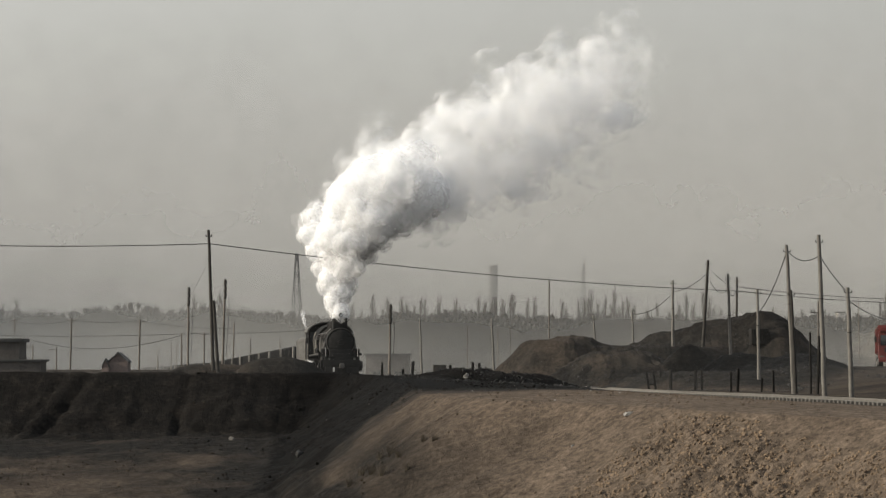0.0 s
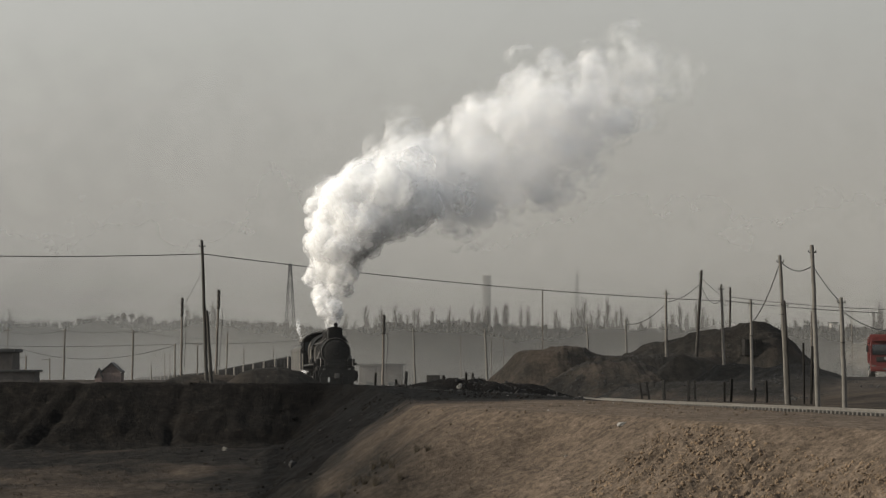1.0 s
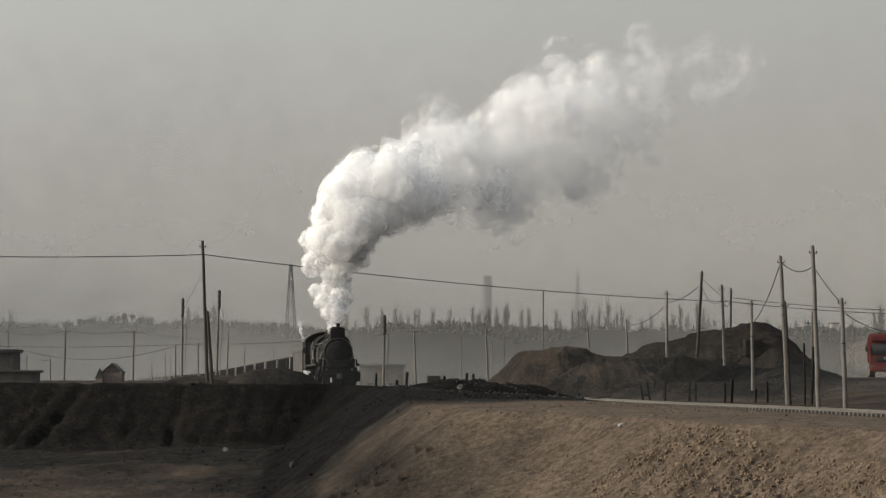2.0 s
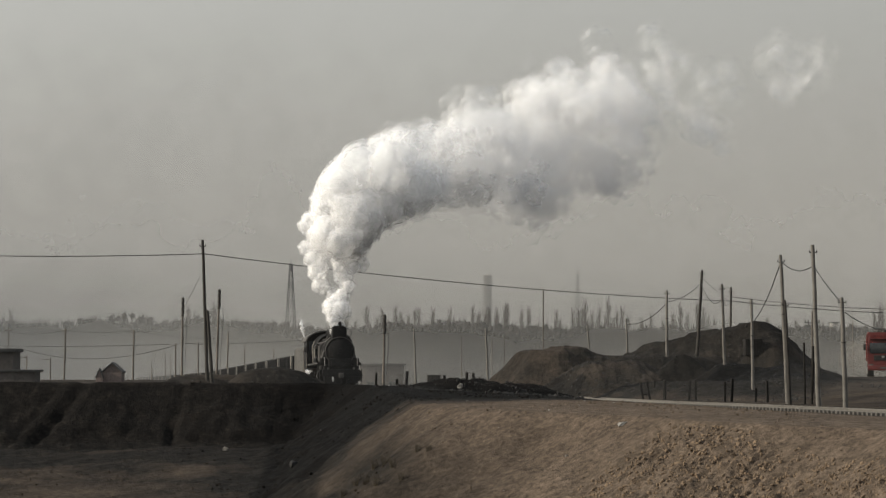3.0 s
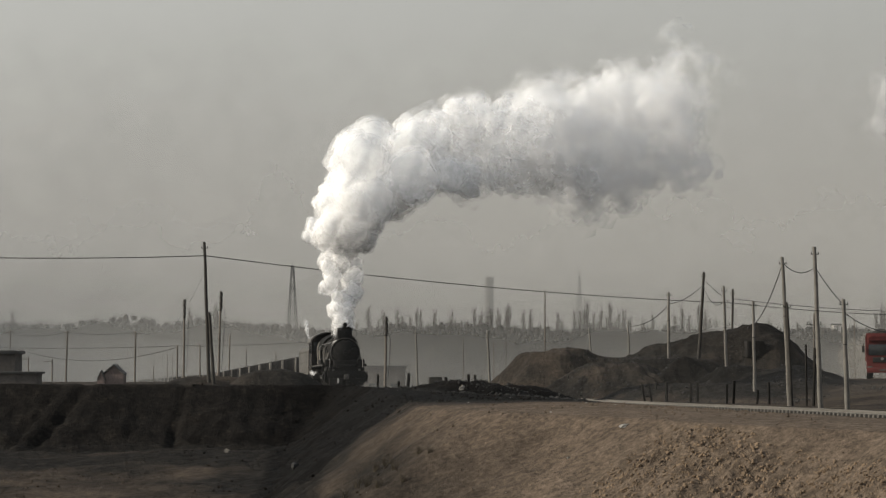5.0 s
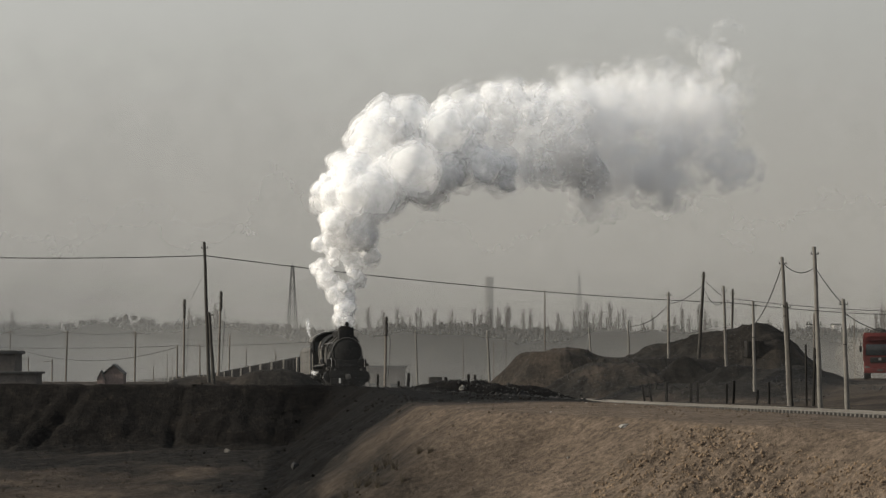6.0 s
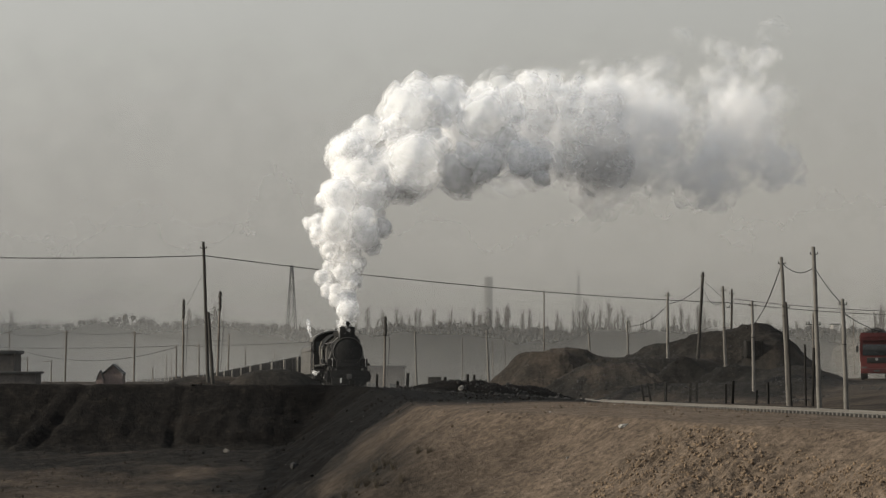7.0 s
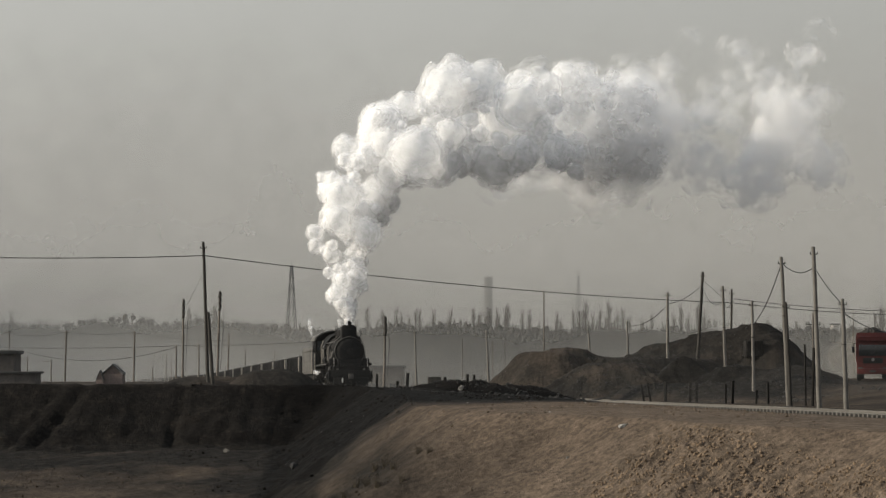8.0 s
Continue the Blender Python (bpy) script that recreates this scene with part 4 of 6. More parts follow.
def sow_plume():
    rnd = random.Random(21)

    def make(tb, mesh, r, u, w, enter=0.0):
        ob = new("steam_puff", mesh)
        ob.parent = PLUME
        ob.scale = (r, r, r * rnd.uniform(0.88, 1.05))
        spin = (rnd.uniform(-9, 9), rnd.uniform(-9, 9), rnd.uniform(-9, 9))
        first = (rnd.uniform(0, 360), rnd.uniform(0, 360), rnd.uniform(0, 360))
        stay = 0.0
        if tb < -4.6:  # part of the old steam lags behind and is overtaken by the rest
            stay = (mesh in MIDDLE or (tb < -9.4 and mesh in SOFT) or rnd.random() < (0.66 if tb > -9.4 else 0.8)) * float(np.interp(tb, [-13, -11, -6, -4.6], [0.4, 1, 1.1, 0.5]))
        PUFFS.append((ob, tb, u, w, spin, first, enter, stay))

    def disc(edge):
        a, q = rnd.uniform(0, 6.2832), math.sqrt(rnd.uniform(edge, 1))
        return q * math.cos(a), q * math.sin(a)

    def run(start, end, gap, meshes, lo, hi, edge, reach, enter=None):
        tb = start
        while tb > end:
            u, w = disc(edge)
            make(tb, rnd.choice(meshes), rnd.uniform(lo, hi), u * reach, w * reach * 0.9, rnd.uniform(*enter) if enter else 0.0)
            tb -= gap * rnd.uniform(0.6, 1.4)

    # small puffs straight from the chimney; larger billows that swell out of the column's inside
    run(7.95, -0.8, 0.05, DENSE, 0.38, 0.95, 0.1, 0.8)
    run(5.9, -2.3, 0.24, DENSE, 1.25, 1.75, 0.15, 0.62, (1.5, 3.6))
    run(3.4, -1.0, 0.36, DENSE, 1.9, 2.6, 0.15, 0.56, (3.0, 5.6))
    run(-1.0, -4.6, 0.3, MIDDLE, 1.8, 2.5, 0.15, 0.6, (3.6, 6.0))
    # what hung in the air before
    run(-0.8, -2.4, 0.10, DENSE, 0.8, 1.3, 0.1, 0.75)
    run(-2.3, -4.6, 0.08, MIDDLE, 1.0, 1.9, 0.1, 0.75)
    run(-4.6, -6.4, 0.17, MIDDLE, 1.1, 2.0, 0.05, 0.8)
    run(-4.6, -9.4, 0.095, SOFT, 1.6, 2.6, 0.05, 0.85)
    run(-9.4, -12.4, 0.22, SOFT, 1.4, 2.4, 0.0, 0.75)
    run(-9.4, -13.0, 0.2, WISP, 1.8, 3.0, 0.0, 0.9)


sow_plume()


def spread(a, enter):
    """How far out a puff rides: small ones are swallowed by the billows, large ones swell out of the column."""
    if enter == 0:
        return float(np.interp(a, [0, 2.2, 4.0, 9.0], [1.0, 1.0, 0.72, 0.8]))
    return min(1.0, 0.62 + 0.38 * (a - enter) / 1.6)


def puff_rows(tb, u, w, spin, first, enter, stay):
    rows = []

    def turned(p, t):
        return pose(*p, *(f + s * t for f, s in zip(first, spin)))

    def waiting(t):
        return heart(t) if enter == 0 else mouth(t) + plume_at(enter, 0.62 * u, 0.62 * w, t - enter)

    begin = tb + enter
    if begin > 0:
        for k in range(int(begin) + 1):
            rows.append((float(k), turned(waiting(k), k)))
        if begin - int(begin) > 0.1:
            rows.append((begin, turned(waiting(begin), begin)))
    t = max(0.0, begin + 0.12)
    while t < 8.0:
        a = t - tb
        out = spread(a, enter)
        rows.append((t, turned(mouth(tb) + plume_at(a, u * out, w * out, tb, stay), t)))
        t += 0.35 if a < 1.5 else 0.8  # the slow drift needs few keys
    if begin < 7.8:
        a = 8.0 - tb
        out = spread(a, enter)
        rows.append((8.0, turned(mouth(tb) + plume_at(a, u * out, w * out, tb, stay), 8.0)))
    else:
        rows.append((8.0, turned(waiting(8.0), 8.0)))
    clean = [rows[0]]
    for r in rows[1:]:
        if r[0] - clean[-1][0] > 0.06:
            clean.append(r)
    if clean[-1][0] < 8.0:
        clean[-1] = (8.0, clean[-1][1])
    return clean


def steam_jet(name, path, r0, r1, n, parent, seed, label):
    """A small standing jet: overlapping thin blobs along a bent line, carried by the engine."""
    rnd = random.Random(seed)
    bm = B()
    for k in range(n):
        t = k / (n - 1)
        i = min(int(t * (len(path) - 1)), len(path) - 2)
        f = t * (len(path) - 1) - i
        p = Vector(path[i]).lerp(Vector(path[i + 1]), f)
        r = r0 + (r1 - r0) * t
        p += Vector([rnd.uniform(-0.35, 0.35) * r for _ in range(3)])
        made = bmesh.ops.create_icosphere(bm, subdivisions=2, radius=r * rnd.uniform(0.7, 1.2), matrix=Matrix.Translation(p))["verts"]
        for v in made:
            v.co += 0.3 * r * noise.noise_vector(v.co * (1.2 / r))
        for fc in {fc for v in made for fc in v.link_faces}:
            fc.material_index = 0 if t < 0.6 else 1
    ob = part(name, bm, [SKIN, LOOSE], parent, label, True)
    return tagged(ob, kind="stuff")


steam_jet("whistle_steam", [(-11.3, -1.45, 3.6), (-11.3, -1.55, 4.1), (-11.35, -1.7, 4.6), (-11.4, -1.75, 5.3)], 0.03, 0.17, 30, LOCO, 4, "thin white jet of steam over the cab")
# white blobs added for the light on cylinder and valve gear
steam_jet("cylinder_steam", [(-6.3, -1.5, 1.35), (-6.5, -1.7, 1.2), (-6.7, -1.8, 1.35)], 0.08, 0.18, 16, LOCO, 5, "white puff standing in for the sunlit cylinder and valve gear")
steam_jet("dome_steam", [(-1.9, -0.3, 4.1), (-1.9, -0.45, 4.5), (-2.0, -0.55, 4.95)], 0.05, 0.16, 12, LOCO, 6, "thin white steam behind the chimney")


# ---- poles, wires, posts ----
POLES = [
    ("timber", -16.72, 205.0, 1.62, -17.08, 11.43, 0.125), ("timber", -16.36, 204.6, 1.62, -16.68, 6.39, 0.125),
    ("head", -26.21, 290.0, 0.48, -26.13, 9.58, 0.115), ("head", -22.35, 285.0, 0.50, -22.07, 10.23, 0.12), ("head", -5.71, 280.0, 0.97, -5.60, 7.66, 0.13),
    ("pale", -2.76, 300.0, 1.25, -2.94, 6.61, 0.11), ("pale", 4.61, 290.0, 1.27, 4.38, 6.45, 0.125),
    ("pale", 13.41, 262.0, 3.60, 13.20, 6.27, 0.10), ("pale", 16.85, 262.0, 3.60, 16.75, 6.88, 0.10), ("pale", 19.12, 245.0, 3.10, 19.12, 8.96, 0.12),
]
POLES2 = [
    ("timber", 22.16, 250.0, 3.86, 22.60, 10.87, 0.142), ("pale", 22.55, 230.0, 2.35, 22.37, 9.03, 0.122), ("timber", 27.65, 276.0, 6.50, 27.71, 10.18, 0.12),
    ("pale", 22.11, 205.0, 0.81, 22.03, 7.17, 0.113), ("pale", 20.97, 175.0, 0.49, 20.59, 9.11, 0.128), ("timber", 21.06, 174.6, 0.50, 20.80, 6.34, 0.102),
    ("pale", 21.55, 165.0, 0.19, 21.26, 9.28, 0.138), ("pale", 21.70, 155.0, 0.11, 21.52, 6.00, 0.13),
]
FAR_POLES = [
    (-63.25, 420.0, -63.25, 8.49, 0.11), (-44.67, 340.0, -44.47, 7.23, 0.11), (-36.00, 335.0, -35.86, 7.02, 0.11), (-31.93, 345.0, -31.93, 5.55, 0.10),
    (-29.65, 350.0, -29.65, 5.74, 0.09), (-24.72, 330.0, -24.52, 6.62, 0.09), (-27.45, 400.0, -27.45, 5.43, 0.08), (-23.45, 400.0, -23.37, 5.27, 0.08),
    (18.25, 520.0, 18.25, 17.50, 0.13), (-40.35, 420.0, -40.35, 4.95, 0.08), (-39.53, 420.0, -39.61, 4.78, 0.07), (-38.22, 380.0, -38.30, 3.02, 0.08),
    (3.47, 520.0, 3.47, 8.73, 0.09), (8.97, 520.0, 8.97, 8.02, 0.09), (12.94, 600.0, 12.94, 9.55, 0.09), (59.95, 420.0, 59.87, 11.37, 0.08),
]
POSTS = [
    (-4.53, 196.0, 1.98, 0.077), (-2.94, 190.0, 1.53, 0.082), (-2.61, 205.0, 2.06, 0.096), (0.19, 195.0, 1.79, 0.084), (1.62, 192.0, 1.98, 0.075), (2.03, 192.0, 1.94, 0.068),
    (15.84, 205.0, 1.46, 0.105), (17.14, 200.0, 1.43, 0.094), (17.61, 200.0, 1.47, 0.102), (18.66, 190.0, 1.34, 0.089), (19.07, 190.0, 1.60, 0.097),
    (21.23, 188.0, 1.46, 0.081), (22.41, 178.0, 3.82, 0.056), (22.57, 176.0, 3.59, 0.069), (15.48, 210.0, 1.36, 0.082), (20.64, 190.0, 0.97, 0.060),
]


def telegraph_pole(kind, x, y, z, tx, tz, r, rnd):
    foot = min(z, gz(x, y)) - 0.4
    lean = (tx - x) / (tz - z)
    h = tz - foot
    label = {"timber": "leaning dark timber telegraph pole with a cable", "head": "pale pole topped by a stack of insulators",
             "pale": "slender weathered grey telegraph pole set in coal dirt"}[kind]
    po = root("telegraph_pole", pose(x + lean * (foot - z), y, foot), label, "pole", "telegraph poles")
    bm = B()
    top = Vector((lean * h, 0, h))
    steps = [k / 7 for k in range(8)]
    put_shaft(bm, [top * a + Vector((0.012 * math.sin(7 * a * 2.1 + x), 0, 0)) for a in steps], [r * (1.12 - 0.34 * a) for a in steps])
    part("shaft", bm, DARKWOOD if kind == "timber" else (CONCRETE if kind == "pale" else WOOD), po)
    if kind == "head":
        bm = B()
        for k in range(9):
            at = top + Vector((0.05 * math.sin(k * 2.2), 0, -0.15 - 0.21 * k))
            put_rod(bm, at - Vector((0, 0, 0.11)), at + Vector((0, 0, 0.11)), r * 1.35, r * 1.1, n=10)
        part("insulator_stack", bm, DARKWOOD, po)
        bm = B()
        put_path(bm, [top + Vector((0.3, 0, -1.8)), top + Vector((0.42, 0, -2.6)), top * 0.3 + Vector((0.3, 0, 0))], 0.03, 5)
        part("down_wire", bm, CABLE, po)
    else:
        bm = B()
        at = top * 0.955
        put_rod(bm, at + Vector((-0.22, -0.03, 0)), at + Vector((0.22, -0.03, 0)), 0.028, n=6)
        part("bracket", bm, DARKWOOD, po)
        for s in (-0.2, 0.2):
            bm = B()
            put_rod(bm, at + Vector((s, -0.03, 0.0)), at + Vector((s, -0.03, 0.13)), 0.045, 0.03, n=8)
            part("insulator", bm, DARKWOOD, po)
        if kind == "pale":
            bm = B()
            put_rod(bm, top * 0.62 * 1.0 - Vector((0, 0, 0.03)), top * 0.62 + Vector((0, 0, 0.03)), r * 1.02, n=12)
            part("band", bm, DARKWOOD, po)
    return po


prnd = random.Random(3)
for row in POLES + POLES2:
    telegraph_pole(*row, prnd)
for i, (x, y, tx, tz, r) in enumerate(FAR_POLES):
    foot = min(gz(x, y), -1.0) - 0.5
    po = root("line_pole", pose(x, y, foot), "thin grey line pole standing in the dust", "pole", "distant line poles")
    bm = B()
    put_rod(bm, (0, 0, 0), (tx - x, 0, tz - foot), r * 1.2, r * 0.8, n=8)
    part("shaft", bm, WOOD, po)
    if i in (0, 1, 2, 4):
        bm = B()
        put_box(bm, (tx - x, 0, tz - foot - 0.3), (1.1, 0.08, 0.09))
        part("crossarm", bm, WOOD, po)
for x, tz, arm in ((-57.7, 4.4, -1.0), (-54.4, 4.1, -1.0)):
    foot = gz(x, 400.0) - 0.5
    po = root("lamp_post", pose(x, 400.0, foot), "dark post with one side arm in the haze", "lamp post", "yard lamp posts")
    bm = B()
    put_rod(bm, (0, 0, 0), (0, 0, tz - foot), 0.12, 0.09, n=8)
    part("shaft", bm, WOOD, po)
    bm = B()
    put_box(bm, (arm * 0.5, 0, tz - foot - 0.25), (1.1, 0.1, 0.1))
    put_box(bm, (arm, 0, tz - foot - 0.3), (0.3, 0.16, 0.16), bevel=0.03)
    part("arm", bm, WOOD, po)
# a pole with two crossarms beyond the heaps
po = root("crossarm_pole", pose(54.0, 420.0, -4.0), "grey pole with a crossarm and pale insulators", "pole")
bm = B()
put_rod(bm, (0, 0, 0), (0, 0, 15.0), 0.16, 0.12, n=8)
part("shaft", bm, WOOD, po)
bm = B()
put_box(bm, (0, 0, 13.3), (2.3, 0.12, 0.14))
part("crossarm", bm, DARKWOOD, po)
for s in (-1.0, -0.6, 0.6, 1.0):
    bm = B()
    put_rod(bm, (s, 0, 13.36), (s, 0, 13.75), 0.11, 0.07, n=8)
    part("insulator", bm, DARKWOOD, po)

for i, (x, y, tz, r) in enumerate(POSTS):
    g = gz(x, y) - 0.3
    bm = B()
    put_box(bm, (0, 0, (tz - g) / 2), (2 * r, 1.6 * r, tz - g), bevel=0.015)
    lean = [2, -3, 4, -2, 1, 3, -2, 2, -2, 5, -8, 3, 1, -2, 6, -4][i]
    thing("fence_post", bm, STUB, pose(x, y, g, 0, lean, 10 * i), "dark upright timber stub set in coal dirt", "post", "timber stubs")
# an H of two leaning sleepers and a bar
g = gz(14.6, 205.0) - 0.3
po = root("sleeper_frame", pose(14.6, 205.0, g), "two leaning dark timbers joined by a bar", "frame")
for s, ln in ((-0.24, -9), (0.24, -9)):
    bm = B()
    put_box(bm, (s, 0, 0.8), (0.15, 0.12, 1.75), bevel=0.01)
    part("upright", bm, STUB, po, at=pose(0, 0, 0, 0, ln, 0))
bm = B()
put_box(bm, (-0.1, 0, 0.75), (0.55, 0.08, 0.12), bevel=0.01)
part("bar", bm, STUB, po)


def wire(label, a, b, sag, r=0.028, n=22):
    """A hanging cable from a to b."""
    a, b = Vector(a), Vector(b)
    cu = bpy.data.curves.new("wire", "CURVE")
    cu.dimensions, cu.bevel_depth, cu.bevel_resolution, cu.use_fill_caps = "3D", r, 1, True
    sp = cu.splines.new("POLY")
    sp.points.add(n)
    for k in range(n + 1):
        t = k / n
        p = a.lerp(b, t) - Vector((0, 0, 4 * sag * t * (1 - t)))
        sp.points[k].co = (*p, 1)
    cu.materials.append(CABLE)
    return tagged(new("wire", cu), label, "wire", "overhead wires")


HI = "thin black cable strung between poles"
wire(HI, (-52.0, 175.0, 10.3), (-17.0, 205.0, 10.43), 0.6, 0.034)
wire(HI, (-17.0, 205.0, 10.43), (27.7, 276.0, 8.85), 0.5, 0.034)
wire(HI, (27.7, 276.0, 8.85), (49.0, 290.0, 7.9), 0.25, 0.034)
wire(HI, (27.7, 276.0, 9.25), (49.0, 290.0, 8.3), 0.3, 0.03)
wire(HI, (16.76, 262.0, 6.4), (19.12, 245.0, 7.9), 0.55)
wire(HI, (19.12, 245.0, 8.0), (22.5, 250.0, 9.75), 0.35)
wire(HI, (22.5, 250.0, 9.75), (22.38, 230.0, 7.85), 0.9)
wire(HI, (22.4, 230.0, 7.9), (27.7, 276.0, 9.2), 0.7)
wire(HI, (22.5, 250.0, 10.3), (27.7, 276.0, 8.7), 0.1, 0.018)
wire(HI, (22.07, 205.0, 5.5), (20.62, 175.0, 8.75), 0.5)
wire(HI, (20.62, 175.0, 8.75), (21.29, 165.0, 8.1), 0.45)
wire(HI, (21.29, 165.0, 8.1), (21.53, 155.0, 5.7), 0.12)
wire(HI, (21.53, 155.0, 5.3), (31.5, 200.0, 4.9), 0.35, 0.022)
wire(HI, (-66.0, 420.0, 6.0), (-29.65, 350.0, 5.6), 0.25, 0.035)
wire(HI, (-29.65, 350.0, 5.6), (-11.0, 330.0, 6.2), 0.3, 0.03)
wire(HI, (-59.0, 400.0, 5.5), (-31.93, 345.0, 5.3), 1.6, 0.035)
wire(HI, (-63.25, 420.0, 8.0), (-44.5, 340.0, 7.0), 0.4, 0.022)
wire(HI, (-44.5, 340.0, 7.0), (-35.9, 335.0, 6.9), 0.25, 0.022)
wire(HI, (-35.9, 335.0, 6.9), (-24.5, 330.0, 5.9), 0.3, 0.022)
wire(HI, (-17.0, 205.0, 9.4), (-22.5, 240.0, 6.0), 0.3, 0.012)


# ---- the distance: woods, stacks, towers, houses, dust haze sheets ----
def poplar_meshes(seed):
    rnd = random.Random(seed)
    bm = B()
    put_rod(bm, (0, 0, -2), (0.1, 0, 9), 0.28, 0.2, n=7)
    put_rod(bm, (0.1, 0, 9), (0.0, 0, 19), 0.2, 0.04, n=6)
    trunk = mesh_of("trunk", bm, BARK, True)
    bm = B()
    for k in range(110):
        z = rnd.uniform(2.5, 18.0)
        a, out = rnd.uniform(0, 6.28), rnd.uniform(0.2, 1.0) * (1.05 - 0.85 * abs(z / 19 - 0.4))
        up = rnd.uniform(2.2, 4.2) * (1 - 0.5 * z / 19)
        p = Vector((0.05, 0, z))
        q = p + Vector((out * math.cos(a), out * math.sin(a), up))
        r = p.lerp(q, 0.45) + Vector((0.3 * out * math.cos(a), 0.3 * out * math.sin(a), -0.15))
        put_rod(bm, p, r, 0.042, 0.03, n=3, caps=False)
        put_rod(bm, r, q, 0.03, 0.012, n=3, caps=False)
        for j in range(2):
            s = r.lerp(q, rnd.uniform(0.1, 0.7))
            put_rod(bm, s, s + Vector((rnd.uniform(-0.5, 0.5), rnd.uniform(-0.5, 0.5), rnd.uniform(0.7, 1.5))), 0.02, 0.008, n=3, caps=False)
    crown = mesh_of("crown", bm, BARK, False)
    return trunk, crown


POPLARS = [poplar_meshes(40 + i) for i in range(5)]


def poplar(x, y, h, k):
    """One bare poplar h metres tall."""
    tr = root("poplar_tree", pose(x, y, -3.6, 0, 0, 67 * k), "tall bare winter poplar in the dust haze", "tree", "row of poplars")
    tr.scale = (h / 20 * 1.05, h / 20 * 1.05, h / 20)
    for name, me in zip(("trunk", "crown"), POPLARS[k % 5]):
        ob = new(name, me)
        ob.parent = tr


trnd = random.Random(77)
# stretches of the belt: from, to (sideways, at the belt's distance), height, spacing
BELT = [(-134, -126, 23, 1.8), (-104, -103, 23, 2), (-98, -97, 21, 2), (-76, -66, 25, 2.0), (-62, -30, 19, 5.0), (-30, 14, 24.5, 1.9), (14, 29, 25.5, 1.8), (34, 36, 27, 1.5), (39, 54, 26.5, 1.5), (54, 70, 23, 2.4),
        (70, 84, 25, 1.8), (84, 120, 22, 2.6), (128, 132, 25, 2.0), (134, 150, 20, 2.4)]
kk = 0
for x0, x1, h, gap in BELT:
    x = x0
    while x < x1:
        kk += 1
        d = trnd.uniform(830, 900)
        poplar(x * d / 860, d, h * trnd.uniform(0.74, 1.08), kk)
        x += 0.75 * gap * trnd.uniform(0.4, 1.6)


def brush_belt():
    """A ragged belt of dry scrub and orchard trees, too dense to count."""
    rnd = random.Random(12)
    unit = bmesh.new()
    bmesh.ops.create_icosphere(unit, subdivisions=1, radius=1)
    uv = [v.co.copy() for v in unit.verts]
    uf = [[v.index for v in f.verts] for f in unit.faces]
    unit.free()
    verts, faces = [], []
    for k in range(20000):
        x, y = rnd.uniform(-175, 190), rnd.uniform(760, 930)
        top = 21.0 + 2.2 * noise.noise(Vector((x * 0.03, 1.7, 0))) + 1.3 * noise.noise(Vector((x * 0.11, 5.2, 0))) + (1.8 if -100 < x < -82 else 0) + 1.8 * float(step(-x, 15, 60))
        z, r = -4 + rnd.uniform(0, 1) ** 0.8 * top * 0.88, rnd.uniform(0.4, 0.9)
        if z < 9:
            r *= 1.8
        n0 = len(verts)
        for c in uv:
            j = r * rnd.uniform(0.6, 1.35)
            verts.append((x + c.x * j, y + c.y * j, z + c.z * j * 1.25))
        faces += [[i + n0 for i in f] for f in uf]
        for j in range(4):
            a = Vector((x + rnd.uniform(-1.2, 1.2), y, z))
            b = a + Vector((rnd.uniform(-0.9, 0.9), 0, rnd.uniform(0.8, 2.6)))
            n0 = len(verts)
            verts += [(a.x - 0.1, a.y, a.z), (a.x + 0.1, a.y, a.z), (a.x, a.y + 0.1, a.z), tuple(b)]
            faces += [[n0, n0 + 1, n0 + 3], [n0 + 1, n0 + 2, n0 + 3], [n0 + 2, n0, n0 + 3]]
    me = bpy.data.meshes.new("far_woods")
    me.from_pydata(verts, [], faces)
    me.materials.append(BRUSH)
    return tagged(new("far_woods", me), "grey-brown belt of leafless scrub beyond the yard", "woods", "", "stuff")


brush_belt()


def lattice_tower(x, y, h, w, cap, bar):
    to = root("lattice_tower", pose(x, y, -4.0, 0, 0, 20), "slender pale steel lattice mast in the haze", "tower", "lattice masts")
    corners = [(-1, -1), (1, -1), (1, 1), (-1, 1)]

    def at(c, t):
        s = w * (1 - 0.86 * t) / 2
        return Vector((c[0] * s, c[1] * s, h * t))
    for c in corners:
        bm = B()
        put_rod(bm, at(c, 0), at(c, 1), 2.2 * bar, 1.6 * bar, n=5)
        part("leg", bm, LATTICE, to)
    bm = B()
    n = 8
    for k in range(n):
        t0, t1 = k / n, (k + 1) / n
        for i in range(4):
            a, b = corners[i], corners[(i + 1) % 4]
            put_rod(bm, at(a, t0), at(b, t1), bar, n=4, caps=False)
            put_rod(bm, at(b, t0), at(a, t1), bar, n=4, caps=False)
            put_rod(bm, at(a, t1), at(b, t1), bar, n=4, caps=False)
    part("bracing", bm, LATTICE, to)
    bm = B()
    if cap:
        put_box(bm, (0, 0, h * 0.93), (2.6, 0.3, 0.3))
        put_box(bm, (0, 0, h * 0.86), (1.2, 1.2, 1.6), bevel=0.2)
    put_rod(bm, (0, 0, h), (0, 0, h + 1.6), 0.06, 0.03, n=6)
    part("mast_head", bm, LATTICE, to)


lattice_tower(-48.4, 920.0, 41.0, 4.9, False, 0.07)
lattice_tower(65.9, 1400.0, 54.0, 4.6, True, 0.08)

